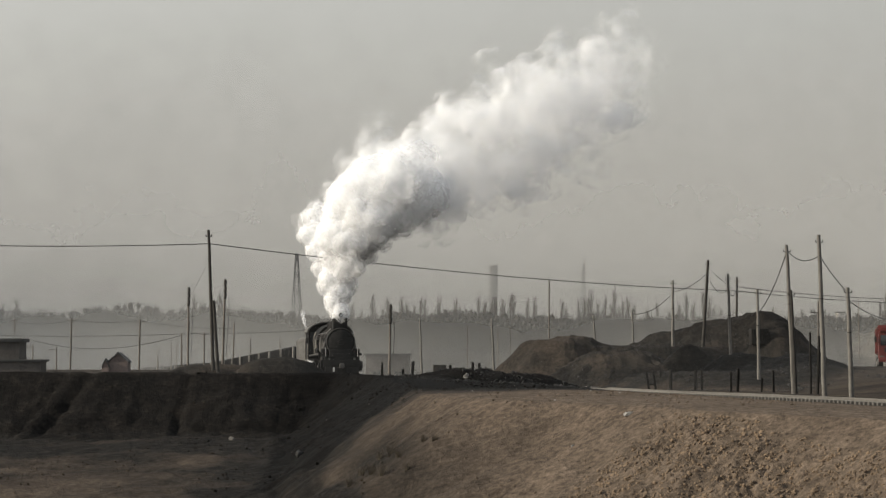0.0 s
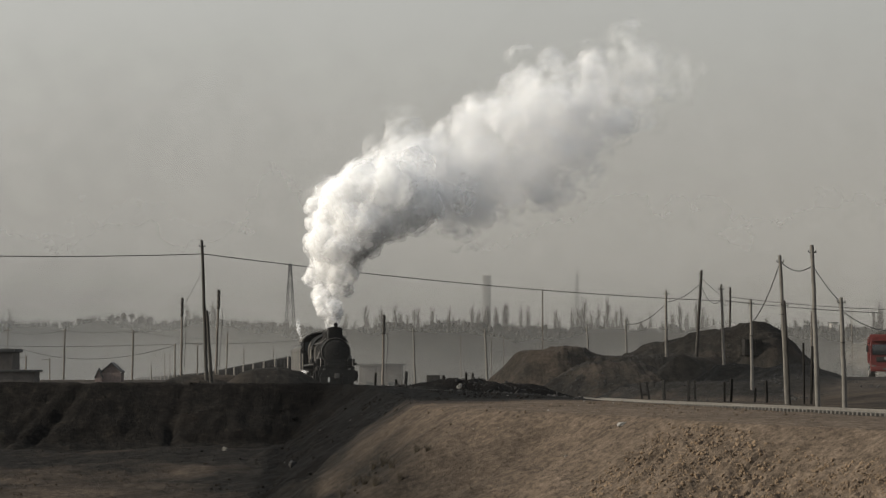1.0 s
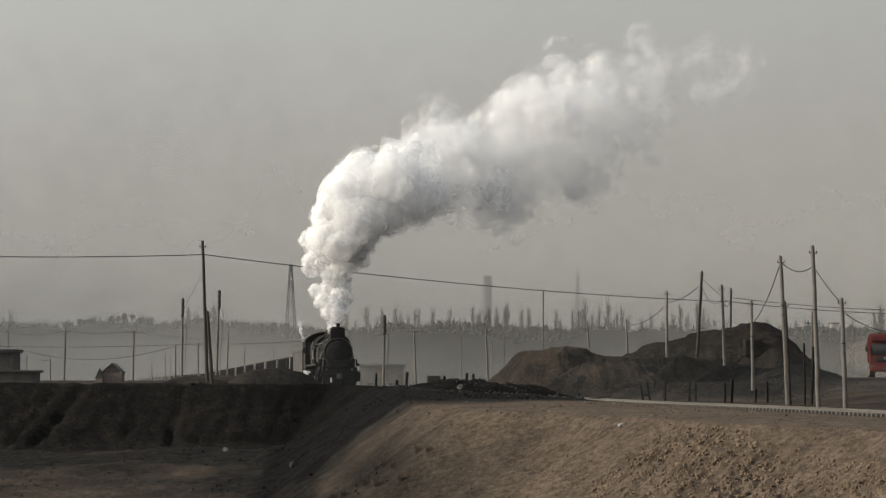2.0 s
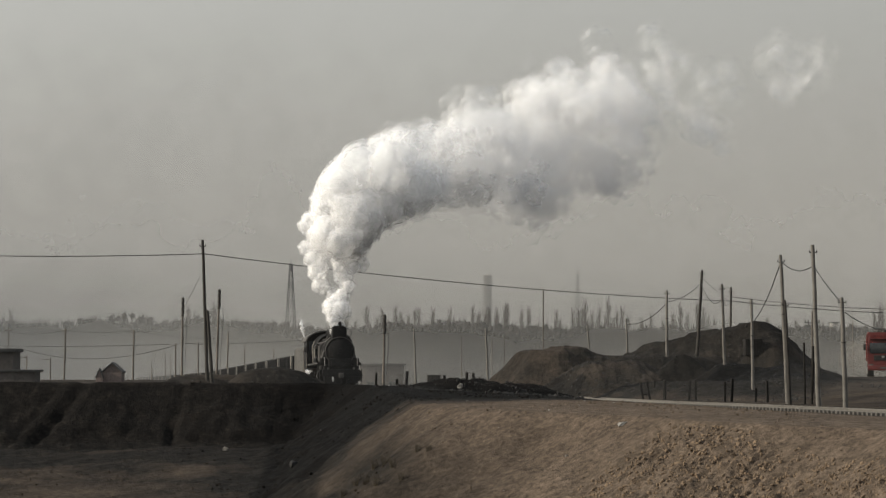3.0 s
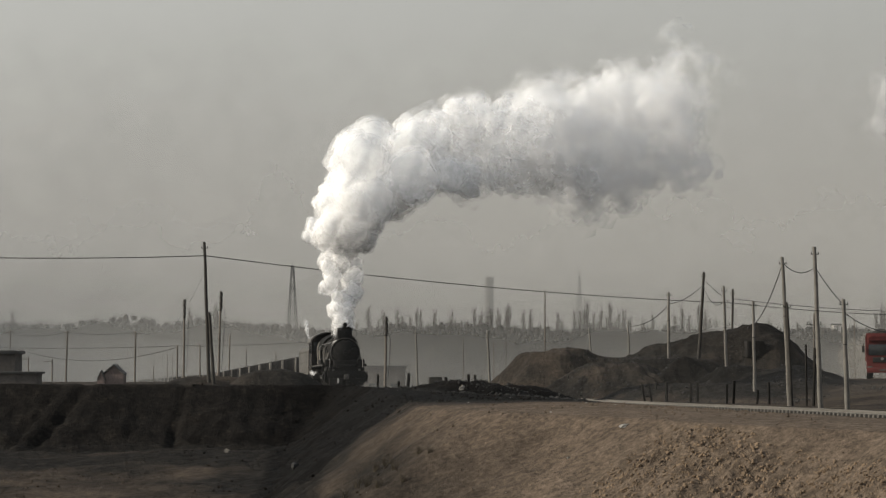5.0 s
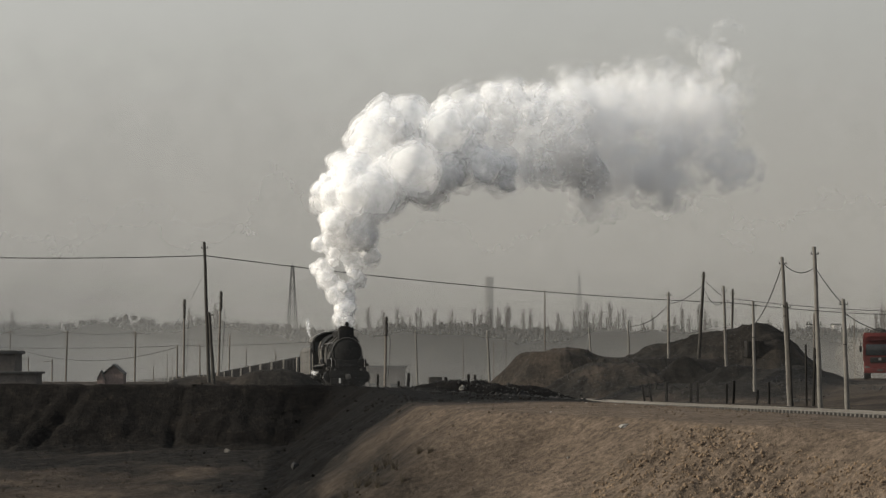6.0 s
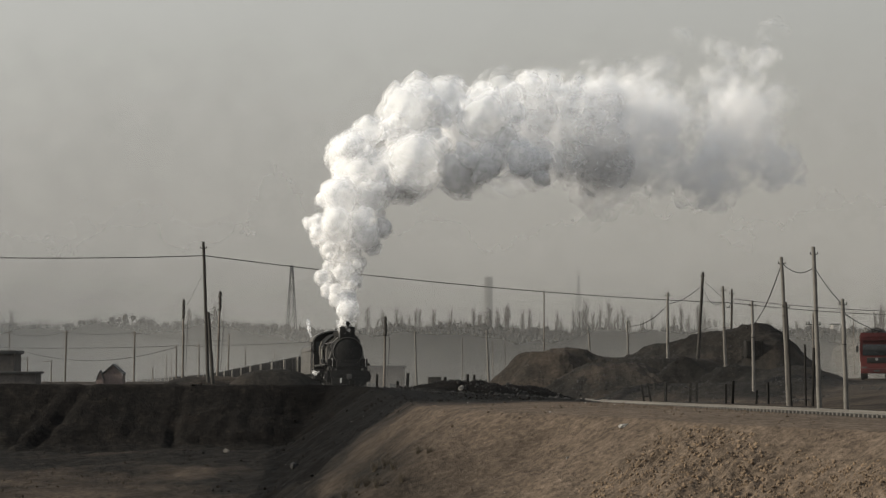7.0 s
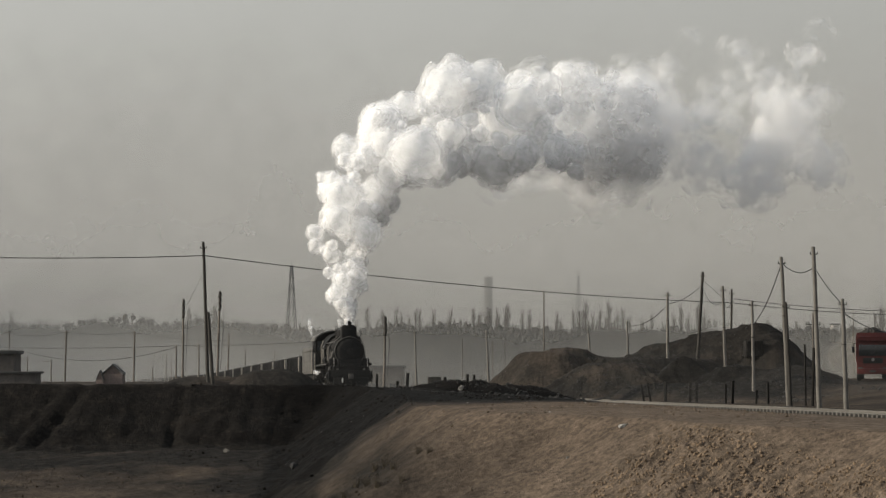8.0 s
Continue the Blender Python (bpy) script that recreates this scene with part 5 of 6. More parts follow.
st = root("brick_smokestack", pose(22.1, 1400.0, -4.0), "tall grey brick smokestack standing in the haze", "smokestack")
bm = B()
put_rod(bm, (0, 0, 0), (0, 0, 52.0), 2.7, 1.95, n=28)
part("shaft", bm, BRICKWALL, st)
bm = B()
put_rod(bm, (0, 0, 51.6), (0, 0, 53.6), 2.2, 2.35, n=28)
part("crown_band", bm, BRICKWALL, st)


def house(x, y, z, wx, wy, wall_h, roof_h, label, wall_mat, turn=0.0, gable="x"):
    """A small house: walls, gable or flat roof, a door and windows let into the wall."""
    ho = root("house", pose(x, y, z, 0, 0, turn), label, "building", "yard buildings")
    t = 0.3
    for s in (-1, 1):
        bm = B()
        put_box(bm, (0, s * (wy - t) / 2, wall_h / 2), (wx, t, wall_h), bevel=0.03)
        part("wall", bm, wall_mat, ho)
        bm = B()
        put_box(bm, (s * (wx - t) / 2, 0, wall_h / 2), (t, wy - 2 * t, wall_h))
        part("wall", bm, wall_mat, ho)
    bm = B()
    if roof_h > 0.6:
        e = min(0.35, 0.05 * wx)
        put_profile(bm, [(-wx / 2 - e, wall_h), (0, wall_h + roof_h), (wx / 2 + e, wall_h), (wx / 2 + e, wall_h + 0.15), (0, wall_h + roof_h + 0.2), (-wx / 2 - e, wall_h + 0.15)], -wy / 2 - e, wy / 2 + e, pose(0, 0, 0, 0, 0, 90))
        part("roof", bm, ROOF, ho)
        bm = B()
        put_profile(bm, [(-wx / 2, wall_h), (wx / 2, wall_h), (0, wall_h + roof_h)], -wy / 2 + 0.05, -wy / 2 + t, pose(0, 0, 0, 0, 0, 90))
        part("gable", bm, wall_mat, ho)
    else:
        put_box(bm, (0, 0, wall_h + roof_h / 2), (wx + 0.6, wy + 0.6, roof_h), bevel=0.04)
        part("roof", bm, ROOF, ho)
    nw = int(wx / 3.2)
    for k in range(nw):
        cx = (k + 0.5) * wx / nw - wx / 2
        wi = root("window", pose(cx, -wy / 2 - 0.02, wall_h * 0.55), "", "")
        wi.parent = ho
        bm = B()
        put_box(bm, (0, 0, 0), (1.1, 0.05, 1.2))
        part("pane", bm, GLASS, wi)
        bm = B()
        put_box(bm, (0, -0.03, 0.64), (1.3, 0.08, 0.1))
        put_box(bm, (0, -0.03, -0.64), (1.3, 0.1, 0.1))
        for s in (-0.6, 0, 0.6):
            put_box(bm, (s, -0.03, 0), (0.08, 0.08, 1.2))
        part("window_frame", bm, ROOF, wi)
    return ho


house(-51.6, 325.0, -2.4, 7.2, 5.6, 6.7, 0.4, "dark flat-roofed yard building in shade", BRICKWALL)
house(-49.9, 322.5, -2.4, 9.2, 4.6, 4.5, 0.25, "low dark flat-roofed annexe of the yard building", BRICKWALL)
house(-37.2, 326.0, -2.2, 2.2, 3.0, 4.2, 1.0, "small grey gabled hut beside the line", PINKWALL)
house(-38.55, 324.6, -2.2, 0.8, 1.6, 3.6, 0.9, "small pinkish ruined lean-to beside the gabled hut", PINKWALL)
house(-9.8, 470.0, -4.0, 7.0, 9.0, 7.2, 0.3, "low grey shed beyond the engine", BRICKWALL)
house(124.0, 945.0, -4.0, 2.6, 8.0, 21.0, 0.4, "pale works building in the haze", PALEWALL)
house(129.0, 948.0, -4.0, 2.0, 7.0, 22.5, 0.4, "pale narrow works building in the haze", PALEWALL)
house(134.5, 942.0, -4.0, 3.0, 8.0, 20.5, 0.4, "pale works building with dull windows", PALEWALL)
bm = B()
put_box(bm, (0, 0, 0.9), (32, 0.4, 1.8), bevel=0.05)
thing("yard_wall", bm, BRICKWALL, pose(-36, 332, -0.6), "low dark yard wall behind the bank", "wall")


def far_hill():
    bm = B()
    n = 40
    rows = []
    for j in range(5):
        t = j / 4
        rows.append([bm.verts.new((-12 + 24 * i / n, 10 * math.cos(t * 1.57), -4 + (13.6 + 0.5 * math.sin(i * 0.7)) * math.sin(t * 1.57) * min(1, 2.4 * min(i / n, 1 - i / n)) ** 0.6)) for i in range(n + 1)])
    for a, b in zip(rows, rows[1:]):
        for i in range(n):
            bm.faces.new((a[i], a[i + 1], b[i + 1], b[i]))
    return thing("spoil_bank", bm, BRUSH, pose(56.6, 560, 0, 0, 0, 180), "far grey spoil bank with a level top", "spoil heap", smooth=True)


far_hill()


# dust haze over the flats: thin upright see-through sheets stand in for the air
def haze_material(name, cover, top, colour, wide=0.0):
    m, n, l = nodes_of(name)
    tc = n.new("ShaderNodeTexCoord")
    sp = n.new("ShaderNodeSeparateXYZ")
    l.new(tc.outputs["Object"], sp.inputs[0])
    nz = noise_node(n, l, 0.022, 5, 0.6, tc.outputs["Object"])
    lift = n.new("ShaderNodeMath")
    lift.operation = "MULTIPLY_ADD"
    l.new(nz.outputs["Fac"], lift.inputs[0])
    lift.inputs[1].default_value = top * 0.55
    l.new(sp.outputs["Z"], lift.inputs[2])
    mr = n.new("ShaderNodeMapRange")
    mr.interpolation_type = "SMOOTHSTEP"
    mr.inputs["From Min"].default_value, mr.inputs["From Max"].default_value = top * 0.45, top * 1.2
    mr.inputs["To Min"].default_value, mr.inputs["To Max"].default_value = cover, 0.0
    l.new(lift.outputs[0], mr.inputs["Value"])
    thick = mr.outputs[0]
    if wide:  # a sheet that thins out to both sides
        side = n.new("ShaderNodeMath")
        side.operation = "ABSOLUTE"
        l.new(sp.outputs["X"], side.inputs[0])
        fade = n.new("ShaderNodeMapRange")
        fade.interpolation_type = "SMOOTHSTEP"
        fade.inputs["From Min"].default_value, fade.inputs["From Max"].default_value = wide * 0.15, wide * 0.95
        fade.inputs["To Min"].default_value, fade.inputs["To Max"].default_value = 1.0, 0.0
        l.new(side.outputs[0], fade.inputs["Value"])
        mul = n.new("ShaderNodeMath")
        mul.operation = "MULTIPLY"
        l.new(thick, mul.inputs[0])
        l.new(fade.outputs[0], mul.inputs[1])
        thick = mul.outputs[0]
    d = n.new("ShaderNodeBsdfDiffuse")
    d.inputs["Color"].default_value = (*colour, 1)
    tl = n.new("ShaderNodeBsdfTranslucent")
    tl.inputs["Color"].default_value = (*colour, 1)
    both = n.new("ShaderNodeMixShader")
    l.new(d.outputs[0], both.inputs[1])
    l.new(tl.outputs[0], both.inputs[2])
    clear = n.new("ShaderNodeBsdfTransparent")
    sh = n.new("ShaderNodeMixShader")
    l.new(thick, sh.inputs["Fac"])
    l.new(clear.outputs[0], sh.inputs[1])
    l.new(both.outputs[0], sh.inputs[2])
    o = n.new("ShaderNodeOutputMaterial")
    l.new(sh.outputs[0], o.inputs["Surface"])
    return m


def haze_sheet(y, wide, top, cover, colour=(0.72, 0.69, 0.62), middle=None):
    bm = B()
    n = 48
    lo, hi = [], []
    for i in range(n + 1):
        x = -wide + 2 * wide * i / n
        yy = y - 0.04 * y * ((x / wide) ** 2)
        lo.append(bm.verts.new((x, yy, -8)))
        hi.append(bm.verts.new((x, yy, top * 1.25)))
    for i in range(n):
        bm.faces.new((lo[i], lo[i + 1], hi[i + 1], hi[i]))
    return thing("haze_sheet", bm, haze_material("dust", cover, top, colour, wide if middle is not None else 0.0), pose(middle or 0, 0, 0), "thin see-through sheet standing in for grey dust haze over the flats", "dust haze", "drifting dust", "stuff", smooth=True)


# sheet colours carry the haze's brightness; the duller ones keep the tree band dark
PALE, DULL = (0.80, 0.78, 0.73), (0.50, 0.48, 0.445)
# nearest sheet, added to lift the engine's blacks as haze would
haze_sheet(199.0, 70, 7.0, 0.035, PALE)
haze_sheet(352.0, 180, 5.0, 0.07, DULL)
haze_sheet(420.0, 62, 13.0, 0.20, PALE, -52.0)
haze_sheet(540.0, 80, 24.0, 0.30, PALE, -75.0)
haze_sheet(450.0, 210, 9.0, 0.16, (0.78, 0.75, 0.69))
haze_sheet(560.0, 260, 30.0, 0.15, DULL)
haze_sheet(740.0, 330, 42.0, 0.42, (0.54, 0.52, 0.48))
haze_sheet(1080.0, 460, 160.0, 0.36, PALE)
haze_sheet(1300.0, 560, 190.0, 0.36, PALE)


# ---- the lorry ----
def lorry():
    lo = root("tipper_lorry", pose(33.4, 222, 1.6), "red cab-over coal lorry with a high tipper body", "lorry")
    bm = B()
    prof = [(-1.24, 0.62), (1.24, 0.62), (1.24, 2.7), (1.15, 3.25), (0.95, 3.42), (-0.95, 3.42), (-1.15, 3.25), (-1.24, 2.7)]
    put_profile(bm, prof, 0.0, -1.9)
    bmesh.ops.bevel(bm, geom=list(bm.edges), offset=0.06, segments=2, affect="EDGES")
    cab = part("cab", bm, REDPAINT, lo)
    bm = B()
    put_box(bm, (0.03, 0, 2.35), (0.06, 2.16, 0.86), bevel=0.025)
    part("windscreen", bm, GLASS, cab)
    for s in (-1, 1):
        bm = B()
        put_box(bm, (-0.75, s * 1.245, 2.3), (1.0, 0.03, 0.75), bevel=0.01)
        part("side_window", bm, GLASS, cab)
        bm = B()
        put_path(bm, [(-0.1, s * 1.25, 2.9), (0.15, s * 1.5, 2.85), (0.15, s * 1.5, 2.2)], 0.02)
        put_box(bm, (0.15, s * 1.5, 2.4), (0.08, 0.2, 0.5), bevel=0.03)
        part("mirror", bm, RUBBER, cab)
        bm = B()
        put_box(bm, (0.05, s * 0.98, 0.92), (0.08, 0.38, 0.24), bevel=0.03)
        part("headlight", bm, DUSTY, cab, "dusty grey headlight")
        bm = B()
        put_rod(bm, (0.06, s * 0.35, 1.98), (0.06, -s * 0.3, 2.25), 0.012, n=5)
        part("wiper", bm, RUBBER, cab)
    bm = B()
    put_box(bm, (0.03, 0, 1.55), (0.06, 1.5, 0.42), bevel=0.02)
    for k in range(4):
        put_box(bm, (0.07, 0, 1.40 + 0.1 * k), (0.03, 1.4, 0.03))
    part("grille", bm, RUBBER, cab, "black slatted grille")
    bm = B()
    put_rod(bm, (0.06, 0, 1.62), (0.11, 0, 1.62), 0.12, n=16)
    part("badge", bm, STEEL, cab)
    bm = B()
    put_box(bm, (0.06, 0, 0.72), (0.22, 2.46, 0.42), bevel=0.06)
    bump = part("bumper", bm, REDPAINT, lo)
    bm = B()
    put_box(bm, (0.18, 0, 0.72), (0.02, 0.44, 0.14))
    part("number_plate", bm, DUSTY, bump, "blank pale number plate")
    bm = B()
    put_box(bm, (0.02, 0, 3.1), (0.5, 2.2, 0.05), bevel=0.02)
    part("sun_visor", bm, REDPAINT, cab)
    bm = B()
    outline = [(-1.25, 1.15), (1.25, 1.15), (1.25, 3.55), (-1.25, 3.55)]
    put_box(bm, (-6.0, 1.2, 2.5), (7.6, 0.1, 2.1), bevel=0.02)
    put_box(bm, (-6.0, -1.2, 2.5), (7.6, 0.1, 2.1), bevel=0.02)
    put_box(bm, (-2.25, 0, 2.55), (0.1, 2.5, 2.3), bevel=0.02)
    put_box(bm, (-9.75, 0, 2.5), (0.1, 2.5, 2.1), bevel=0.02)
    put_box(bm, (-6.0, 0, 1.4), (7.6, 2.4, 0.12), bevel=0.02)
    tub = part("tipper_body", bm, REDPAINT, lo, "dusty red high-sided tipper body")
    for s in (-1, 1):
        for k in range(8):
            bm = B()
            put_box(bm, (-2.7 - 0.95 * k, s * 1.28, 2.5), (0.12, 0.07, 2.1), bevel=0.015)
            part("stake", bm, REDPAINT, tub)
    bm = B()
    rnd = random.Random(4)
    for k in range(90):
        y0 = rnd.uniform(-1.0, 1.0)
        bmesh.ops.create_icosphere(bm, subdivisions=1, radius=rnd.uniform(0.25, 0.45), matrix=pose(rnd.uniform(-9.4, -2.6), y0, 3.3 + 0.5 * (1 - abs(y0)), rnd.uniform(0, 90), rnd.uniform(0, 90)))
    part("coal_load", bm, DARKWOOD, lo, "heaped black coal load", smooth=False)
    bm = B()
    for s in (-0.45, 0.45):
        put_box(bm, (-5.0, s, 0.95), (9.6, 0.12, 0.3), bevel=0.02)
    part("chassis", bm, IRON, lo)
    wheels = []
    for x0, double in ((-1.25, False), (-3.2, False), (-7.0, True), (-8.4, True)):
        for s in (-1, 1):
            bm = B()
            wide = 0.55 if double else 0.3
            put_rod(bm, (0, -wide / 2, 0), (0, wide / 2, 0), 0.53, n=26)
            for k in range(26):
                a = 6.2832 * k / 26
                put_box(bm, (0, 0, 0), (0.05, wide * 0.96, 0.04), pose(0.535 * math.cos(a), 0, 0.535 * math.sin(a), 0, -math.degrees(a), 0))
            w = part("wheel", bm, RUBBER, lo, at=pose(x0, s * (1.24 - wide / 2), 0.54))
            bm = B()
            put_rod(bm, (0, s * wide / 2, 0), (0, s * (wide / 2 + 0.02), 0), 0.29, 0.24, n=18)
            part("rim", bm, STEEL, w)
            wheels.append((w, (x0, s * (1.24 - wide / 2), 0.54)))
    bm = B()
    put_box(bm, (-4.6, 1.05, 0.85), (1.1, 0.4, 0.5), bevel=0.08)
    part("fuel_tank", bm, STEEL, lo)
    return lo, wheels


LORRY, LORRY_WHEELS = lorry()
LORRY_WAY = [(0.0, 37.9, 243.5, -97.0), (1.0, 37.4, 241.0, -97.3), (2.0, 36.9, 238.4, -97.6), (3.0, 36.35, 235.8, -97.9), (4.0, 35.85, 233.0, -98.1), (5.0, 35.3, 230.3, -98.2), (6.0, 34.7, 227.6, -98.3), (7.0, 34.1, 224.8, -98.4), (8.0, 33.4, 222.0, -98.5)]


DUSTPUFF = vapour("road_dust", 0.028, 0.6, (0.45, 0.42, 0.37), 0.5, 0.1)
drnd = random.Random(14)
bm = B()
for k in range(46):
    at = Vector((drnd.uniform(-19, -9.5), drnd.uniform(-3.4, 3.0), drnd.uniform(0.2, 2.6)))
    made = bmesh.ops.create_icosphere(bm, subdivisions=3, radius=drnd.uniform(0.7, 1.7), matrix=Matrix.Translation(at))["verts"]
    for v in made:
        v.co += 0.6 * noise.noise_vector(v.co * 0.8)
tagged(part("dust_trail", bm, DUSTPUFF, LORRY, "pale road dust raised behind the wheels", True), kind="stuff")


def more_motions():
    rows = []
    for t, x, y, turn in LORRY_WAY:
        x -= 0.25
        c, s = math.cos(radians(turn)), math.sin(radians(turn))
        front, rear = gz(x - 1.25 * c, y - 1.25 * s), gz(x - 7.7 * c, y - 7.7 * s)
        tilt = math.degrees(math.atan((front - rear) / 6.45))
        rows.append((t, pose(x, y, front, 0, -tilt, turn)))
    walk(LORRY, rows)
    for w, at in LORRY_WHEELS:
        walk(w, [(0.25 * i, pose(*at, 0, math.degrees(0.25 * i * 2.75 / 0.54), 0)) for i in range(33)])


# ---- clods, stones, weeds ----
def lump(bm, at, r, rnd, flat=0.7, level=1):
    m = Matrix.Translation(at) @ Euler([rnd.uniform(0, 6.28) for _ in range(3)]).to_matrix().to_4x4() @ Matrix.Diagonal((r * rnd.uniform(0.7, 1.3), r * rnd.uniform(0.7, 1.3), r * flat, 1))
    made = bmesh.ops.create_icosphere(bm, subdivisions=level, radius=1, matrix=m)["verts"]
    for v in made:
        v.co += r * 0.28 * Vector((rnd.uniform(-1, 1), rnd.uniform(-1, 1), rnd.uniform(-1, 1)))


CLAY = surface("dry_clay_clods", (0.105, 0.076, 0.050), (0.20, 0.142, 0.092), 4, 0.5, 0.95, 0.0, 0.02)
COALLUMP = surface("coal_lumps", (0.010, 0.0095, 0.009), (0.028, 0.026, 0.024), 4, 0.5, 0.8, 0.0, 0.02)


def scatter(name, label, category, material, count, region, size, seed, accept):
    """Loose lumps lying on the ground, too many to count."""
    rnd = random.Random(seed)
    pts = np.array([(rnd.uniform(region[0], region[1]), rnd.uniform(region[2], region[3])) for _ in range(count)])
    zs, kinds = ground_at(pts[:, 0], pts[:, 1])
    verts, faces, soil = [], [], []
    unit = bmesh.new()
    bmesh.ops.create_icosphere(unit, subdivisions=1, radius=1)
    uv = [v.co.copy() for v in unit.verts]
    uf = [[v.index for v in f.verts] for f in unit.faces]
    unit.free()
    for (x, y), z, kd in zip(pts, zs, kinds):
        if not accept(x, y, z, kd, rnd):
            continue
        r = size[0] + (size[1] - size[0]) * rnd.random() ** 3.0
        turn = Euler([rnd.uniform(0, 6.28) for _ in range(3)]).to_matrix()
        sx, sy, sz = rnd.uniform(0.7, 1.4), rnd.uniform(0.7, 1.2), rnd.uniform(0.5, 0.9)
        n0 = len(verts)
        for c in uv:
            j = 1 + rnd.uniform(-0.28, 0.28)
            p = turn @ Vector((c.x * sx * j, c.y * sy * j, c.z * sz * j))
            verts.append((x + r * p.x, y + r * p.y, z + r * 0.05 + r * p.z))
        faces += [[i + n0 for i in f] for f in uf]
        soil += [(kd - 0.12 if kd > 0.4 else -0.3) + rnd.uniform(-0.1, 0.1)] * len(uv)
    me = bpy.data.meshes.new(name)
    me.from_pydata(verts, [], faces)
    me.materials.append(material)
    if material is SOIL:
        layer = me.attributes.new("coal", "FLOAT", "POINT")
        layer.data.foreach_set("value", np.array(soil, np.float32))
    return tagged(new(name, me), label, category, "", "stuff")


def clod_zone(x, y, z, kd, rnd):
    across, down = clod_place(x, y)
    band = noise.noise(Vector((across * 1.6, down * 0.22, 3))) + 0.6 * noise.noise(Vector((across * 4.0, down * 0.8, 7)))
    return -0.6 < down < 10 and rnd.random() < min(1, max(0, 0.4 + across * 0.6)) * (0.42 + 0.9 * band)


scatter("clay_clods", "crumbly tan clay clods on the cut slope", "clods", CLAY, 60000, (2, 20, 98, 125), (0.014, 0.10), 31, clod_zone)
scatter("earth_crumbs", "small tan stones strewn over bare earth", "stones", SOIL, 4500, (-8, 16, 90, 165), (0.018, 0.08), 32, lambda x, y, z, kd, r: kd < 0.5)
scatter("coal_rubble", "black coal rubble strewn on the bank", "rubble", SOIL, 9000, (-30, 6, 92, 182), (0.02, 0.10), 33, lambda x, y, z, kd, r: kd > 0.55 and noise.noise(Vector((x * 0.3, y * 0.12, 9))) > 0.0)
scatter("heap_rubble", "dark lumps strewn over the coal waste", "rubble", COALLUMP, 6000, (7, 32, 198, 254), (0.02, 0.13), 34, lambda x, y, z, kd, r: kd > 0.6 and noise.noise(Vector((x * 0.3, y * 0.2, 2))) > 0.05)
scatter("ridge_rubble", "rough black lumps heaped along the rubble ridge", "rubble", COALLUMP, 1100, (-4, 9, 178, 194), (0.025, 0.15), 36, lambda x, y, z, kd, r: kd > 0.8)
scatter("pale_litter", "pale pebbles and scraps on the pit floor", "pebbles", STONE, 70, (-26, 12, 95, 185), (0.02, 0.08), 35, lambda x, y, z, kd, r: True)

srnd = random.Random(6)
for x, y, r, mat, label in ((-12.49, 166.5, 0.22, CONCRETE, "pale broken block lying in coal dirt"), (1.1, 182.0, 0.22, STONE, "round pale boulder on the rubble ridge"),
                            (4.9, 181.5, 0.30, COALLUMP, "dark angular boulder on the rubble"), (18.7, 226.2, 0.45, STONE, "pale tilted slab on the coal heap"),
                            (7.66, 122.9, 0.17, STONE, "pale stone on the earth slope"), (-7.6, 148.0, 0.26, COALLUMP, "dark lump on the pit floor")):
    bm = B()
    lump(bm, (0, 0, 0.15 * r), r, srnd, 0.6, 2)
    thing("boulder", bm, mat, pose(x, y, gz(x, y)), label, "rock", "boulders")
bm = B()
put_box(bm, (0, 0, 0.7), (1.5, 1.3, 1.4), bevel=0.05)
for k in range(4):
    put_box(bm, (-0.6 + 0.4 * k, -0.67, 0.7), (0.06, 0.05, 1.3))
thing("rusty_bin", bm, STUB, pose(26.9, 249.5, gz(26.9, 249.5) + 0.05, 0, 0, 5), "dark rusty steel bin half sunk in the heap", "bin")
bm = B()
put_box(bm, (0, 0, 0.24), (0.9, 0.8, 0.52), bevel=0.03)
thing("crate", bm, DARKWOOD, pose(-0.59, 200.0, max(1.3, gz(-0.59, 200.0)), 0, 0, 4), "dark square timber box on the rubble", "box")


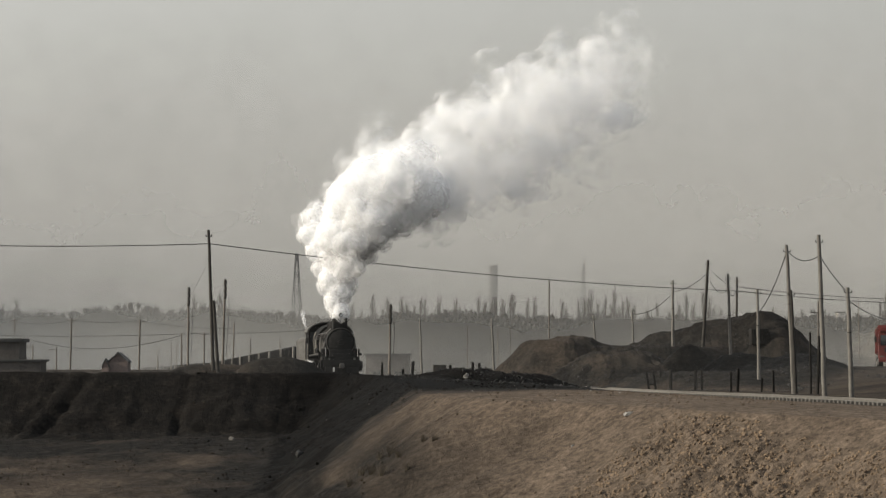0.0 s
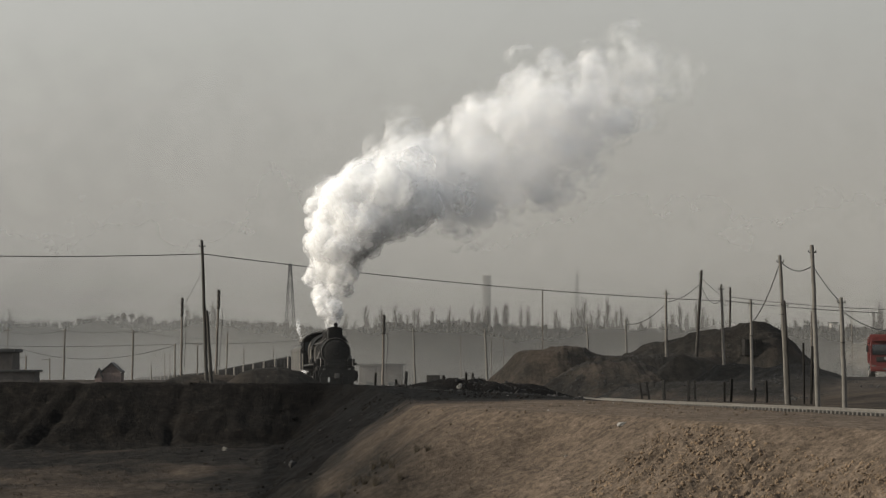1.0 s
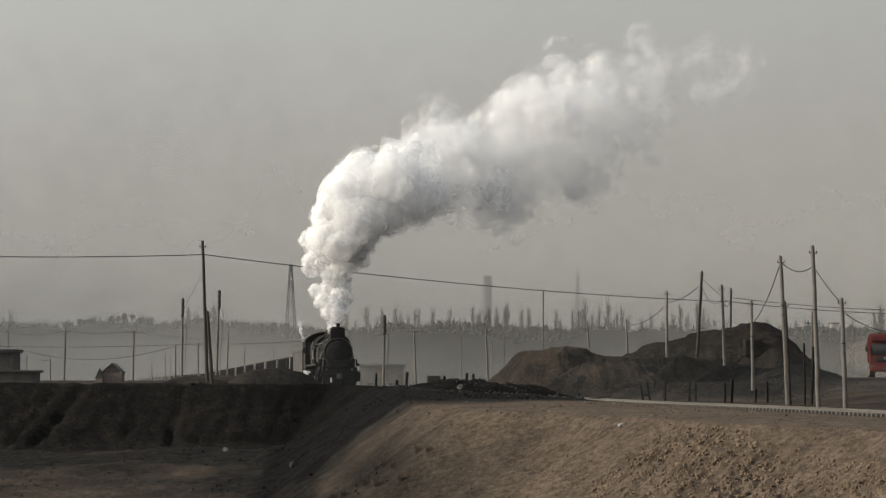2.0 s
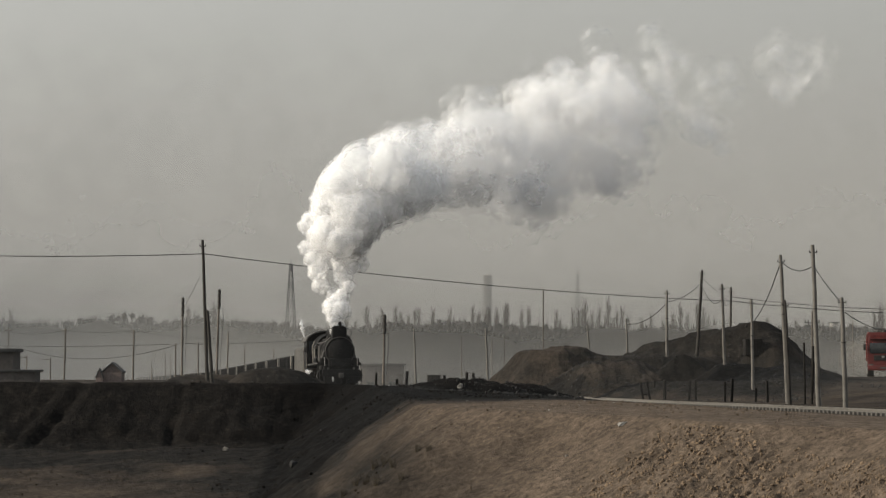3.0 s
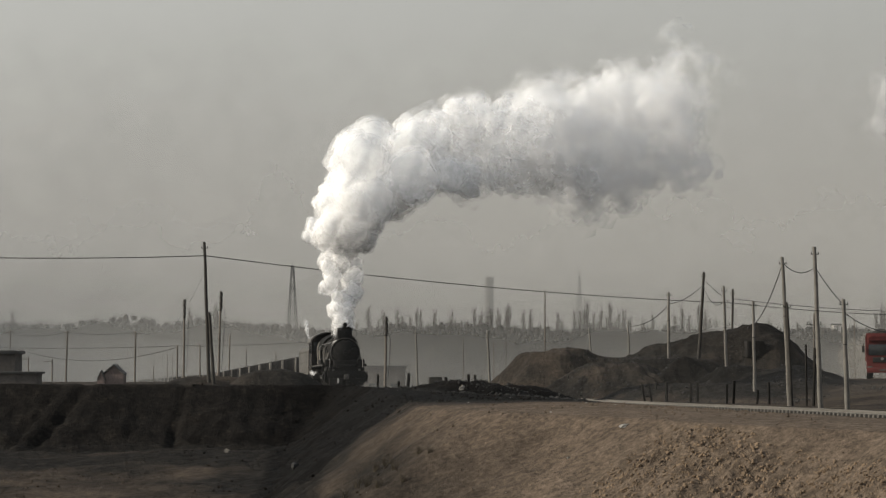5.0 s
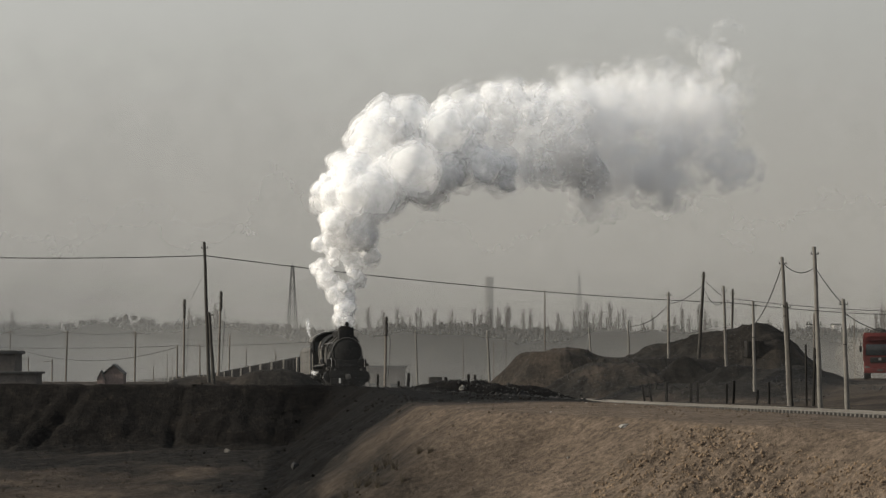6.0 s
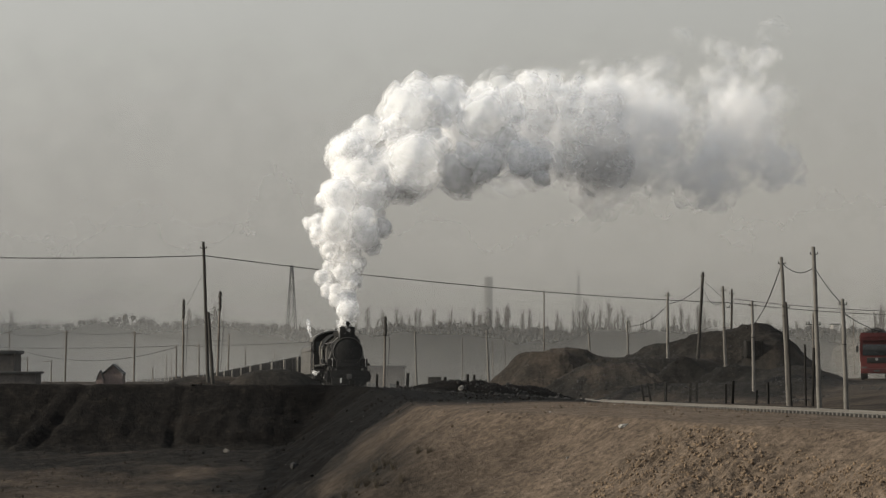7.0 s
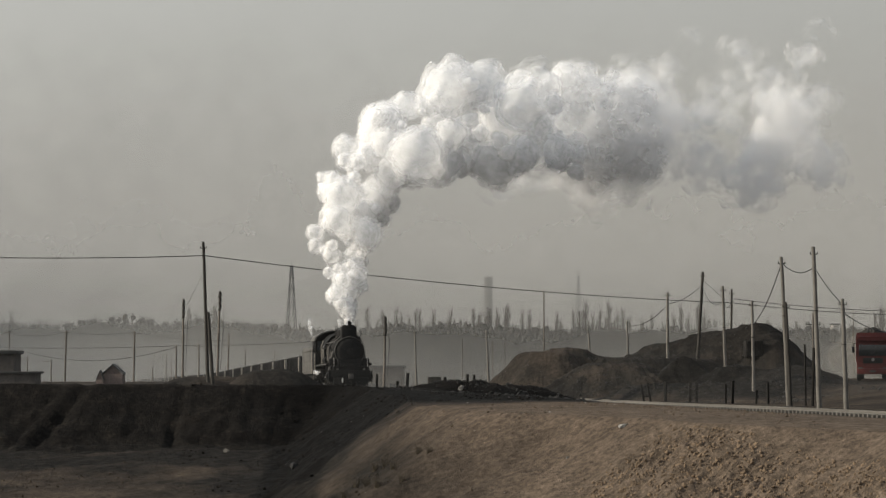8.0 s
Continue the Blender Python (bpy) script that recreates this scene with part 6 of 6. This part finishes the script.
def weed(x, y, h, seed):
    rnd = random.Random(seed)
    bm = B()
    for k in range(45):
        a, o = rnd.uniform(0, 6.28), rnd.uniform(0.1, 0.9)
        p = Vector((0.15 * math.cos(a) * rnd.random(), 0.15 * math.sin(a) * rnd.random(), -0.05))
        q = Vector((o * h * math.cos(a) * 0.8, o * h * math.sin(a) * 0.8, h * rnd.uniform(0.5, 1.0)))
        m = p.lerp(q, 0.5) + Vector((0, 0, 0.12 * h))
        put_rod(bm, p, m, 0.007, 0.005, n=3, caps=False)
        put_rod(bm, m, q, 0.005, 0.003, n=3, caps=False)
    thing("dry_weed", bm, WEED, pose(x, y, gz(x, y)), "dry tan weed tuft on the pit slope", "weed", "dry weeds", smooth=False)


for i, (x, y, h) in enumerate(((-2.6, 130.5, 0.55), (-2.2, 129.0, 0.5), (-3.1, 131.0, 0.5), (-1.1, 129.8, 0.4), (-0.6, 128.4, 0.35), (-3.4, 128.4, 0.6), (-3.9, 130.0, 0.5), (-2.9, 127.2, 0.55), (-4.4, 129.0, 0.4), (-1.8, 126.6, 0.4))):
    weed(x, y, h, 60 + i)


def motions():
    """All that moves: the train, its wheels, the steam and the lorry."""
    beat = [0.0, 1.0, 2.0, 3.0, 4.0, 5.0, 6.0, 7.0, 8.0]
    walk(LOCO, [(t, on_line(0, t)) for t in beat])
    walk(TENDER, [(t, on_line(10.9, t)) for t in beat])
    for k, w in enumerate(WAGONS):
        walk(w, [(t, on_line(19.6 + 12.0 * k, t)) for t in beat])
        for ws in w.children:
            if ws.name.startswith("wheelset") and k < 12:
                at = ws.matrix_basis.translation.copy()
                walk(ws, [(0.4 * i, pose(*at, 0, math.degrees(0.4 * i * SPEED / 0.42), 0)) for i in range(21)])
    for w, (x, y, z, sgn), r in TURNING:
        walk(w, [(0.4 * i, pose(x, y, z, 0, math.degrees(0.4 * i * SPEED / r), 0) @ pose(0, 0, 0, 0, 0, 0 if sgn < 0 else 180)) for i in range(21)])
    for ob, *how in PUFFS:
        walk(ob, puff_rows(*how))
    more_motions()


motions()
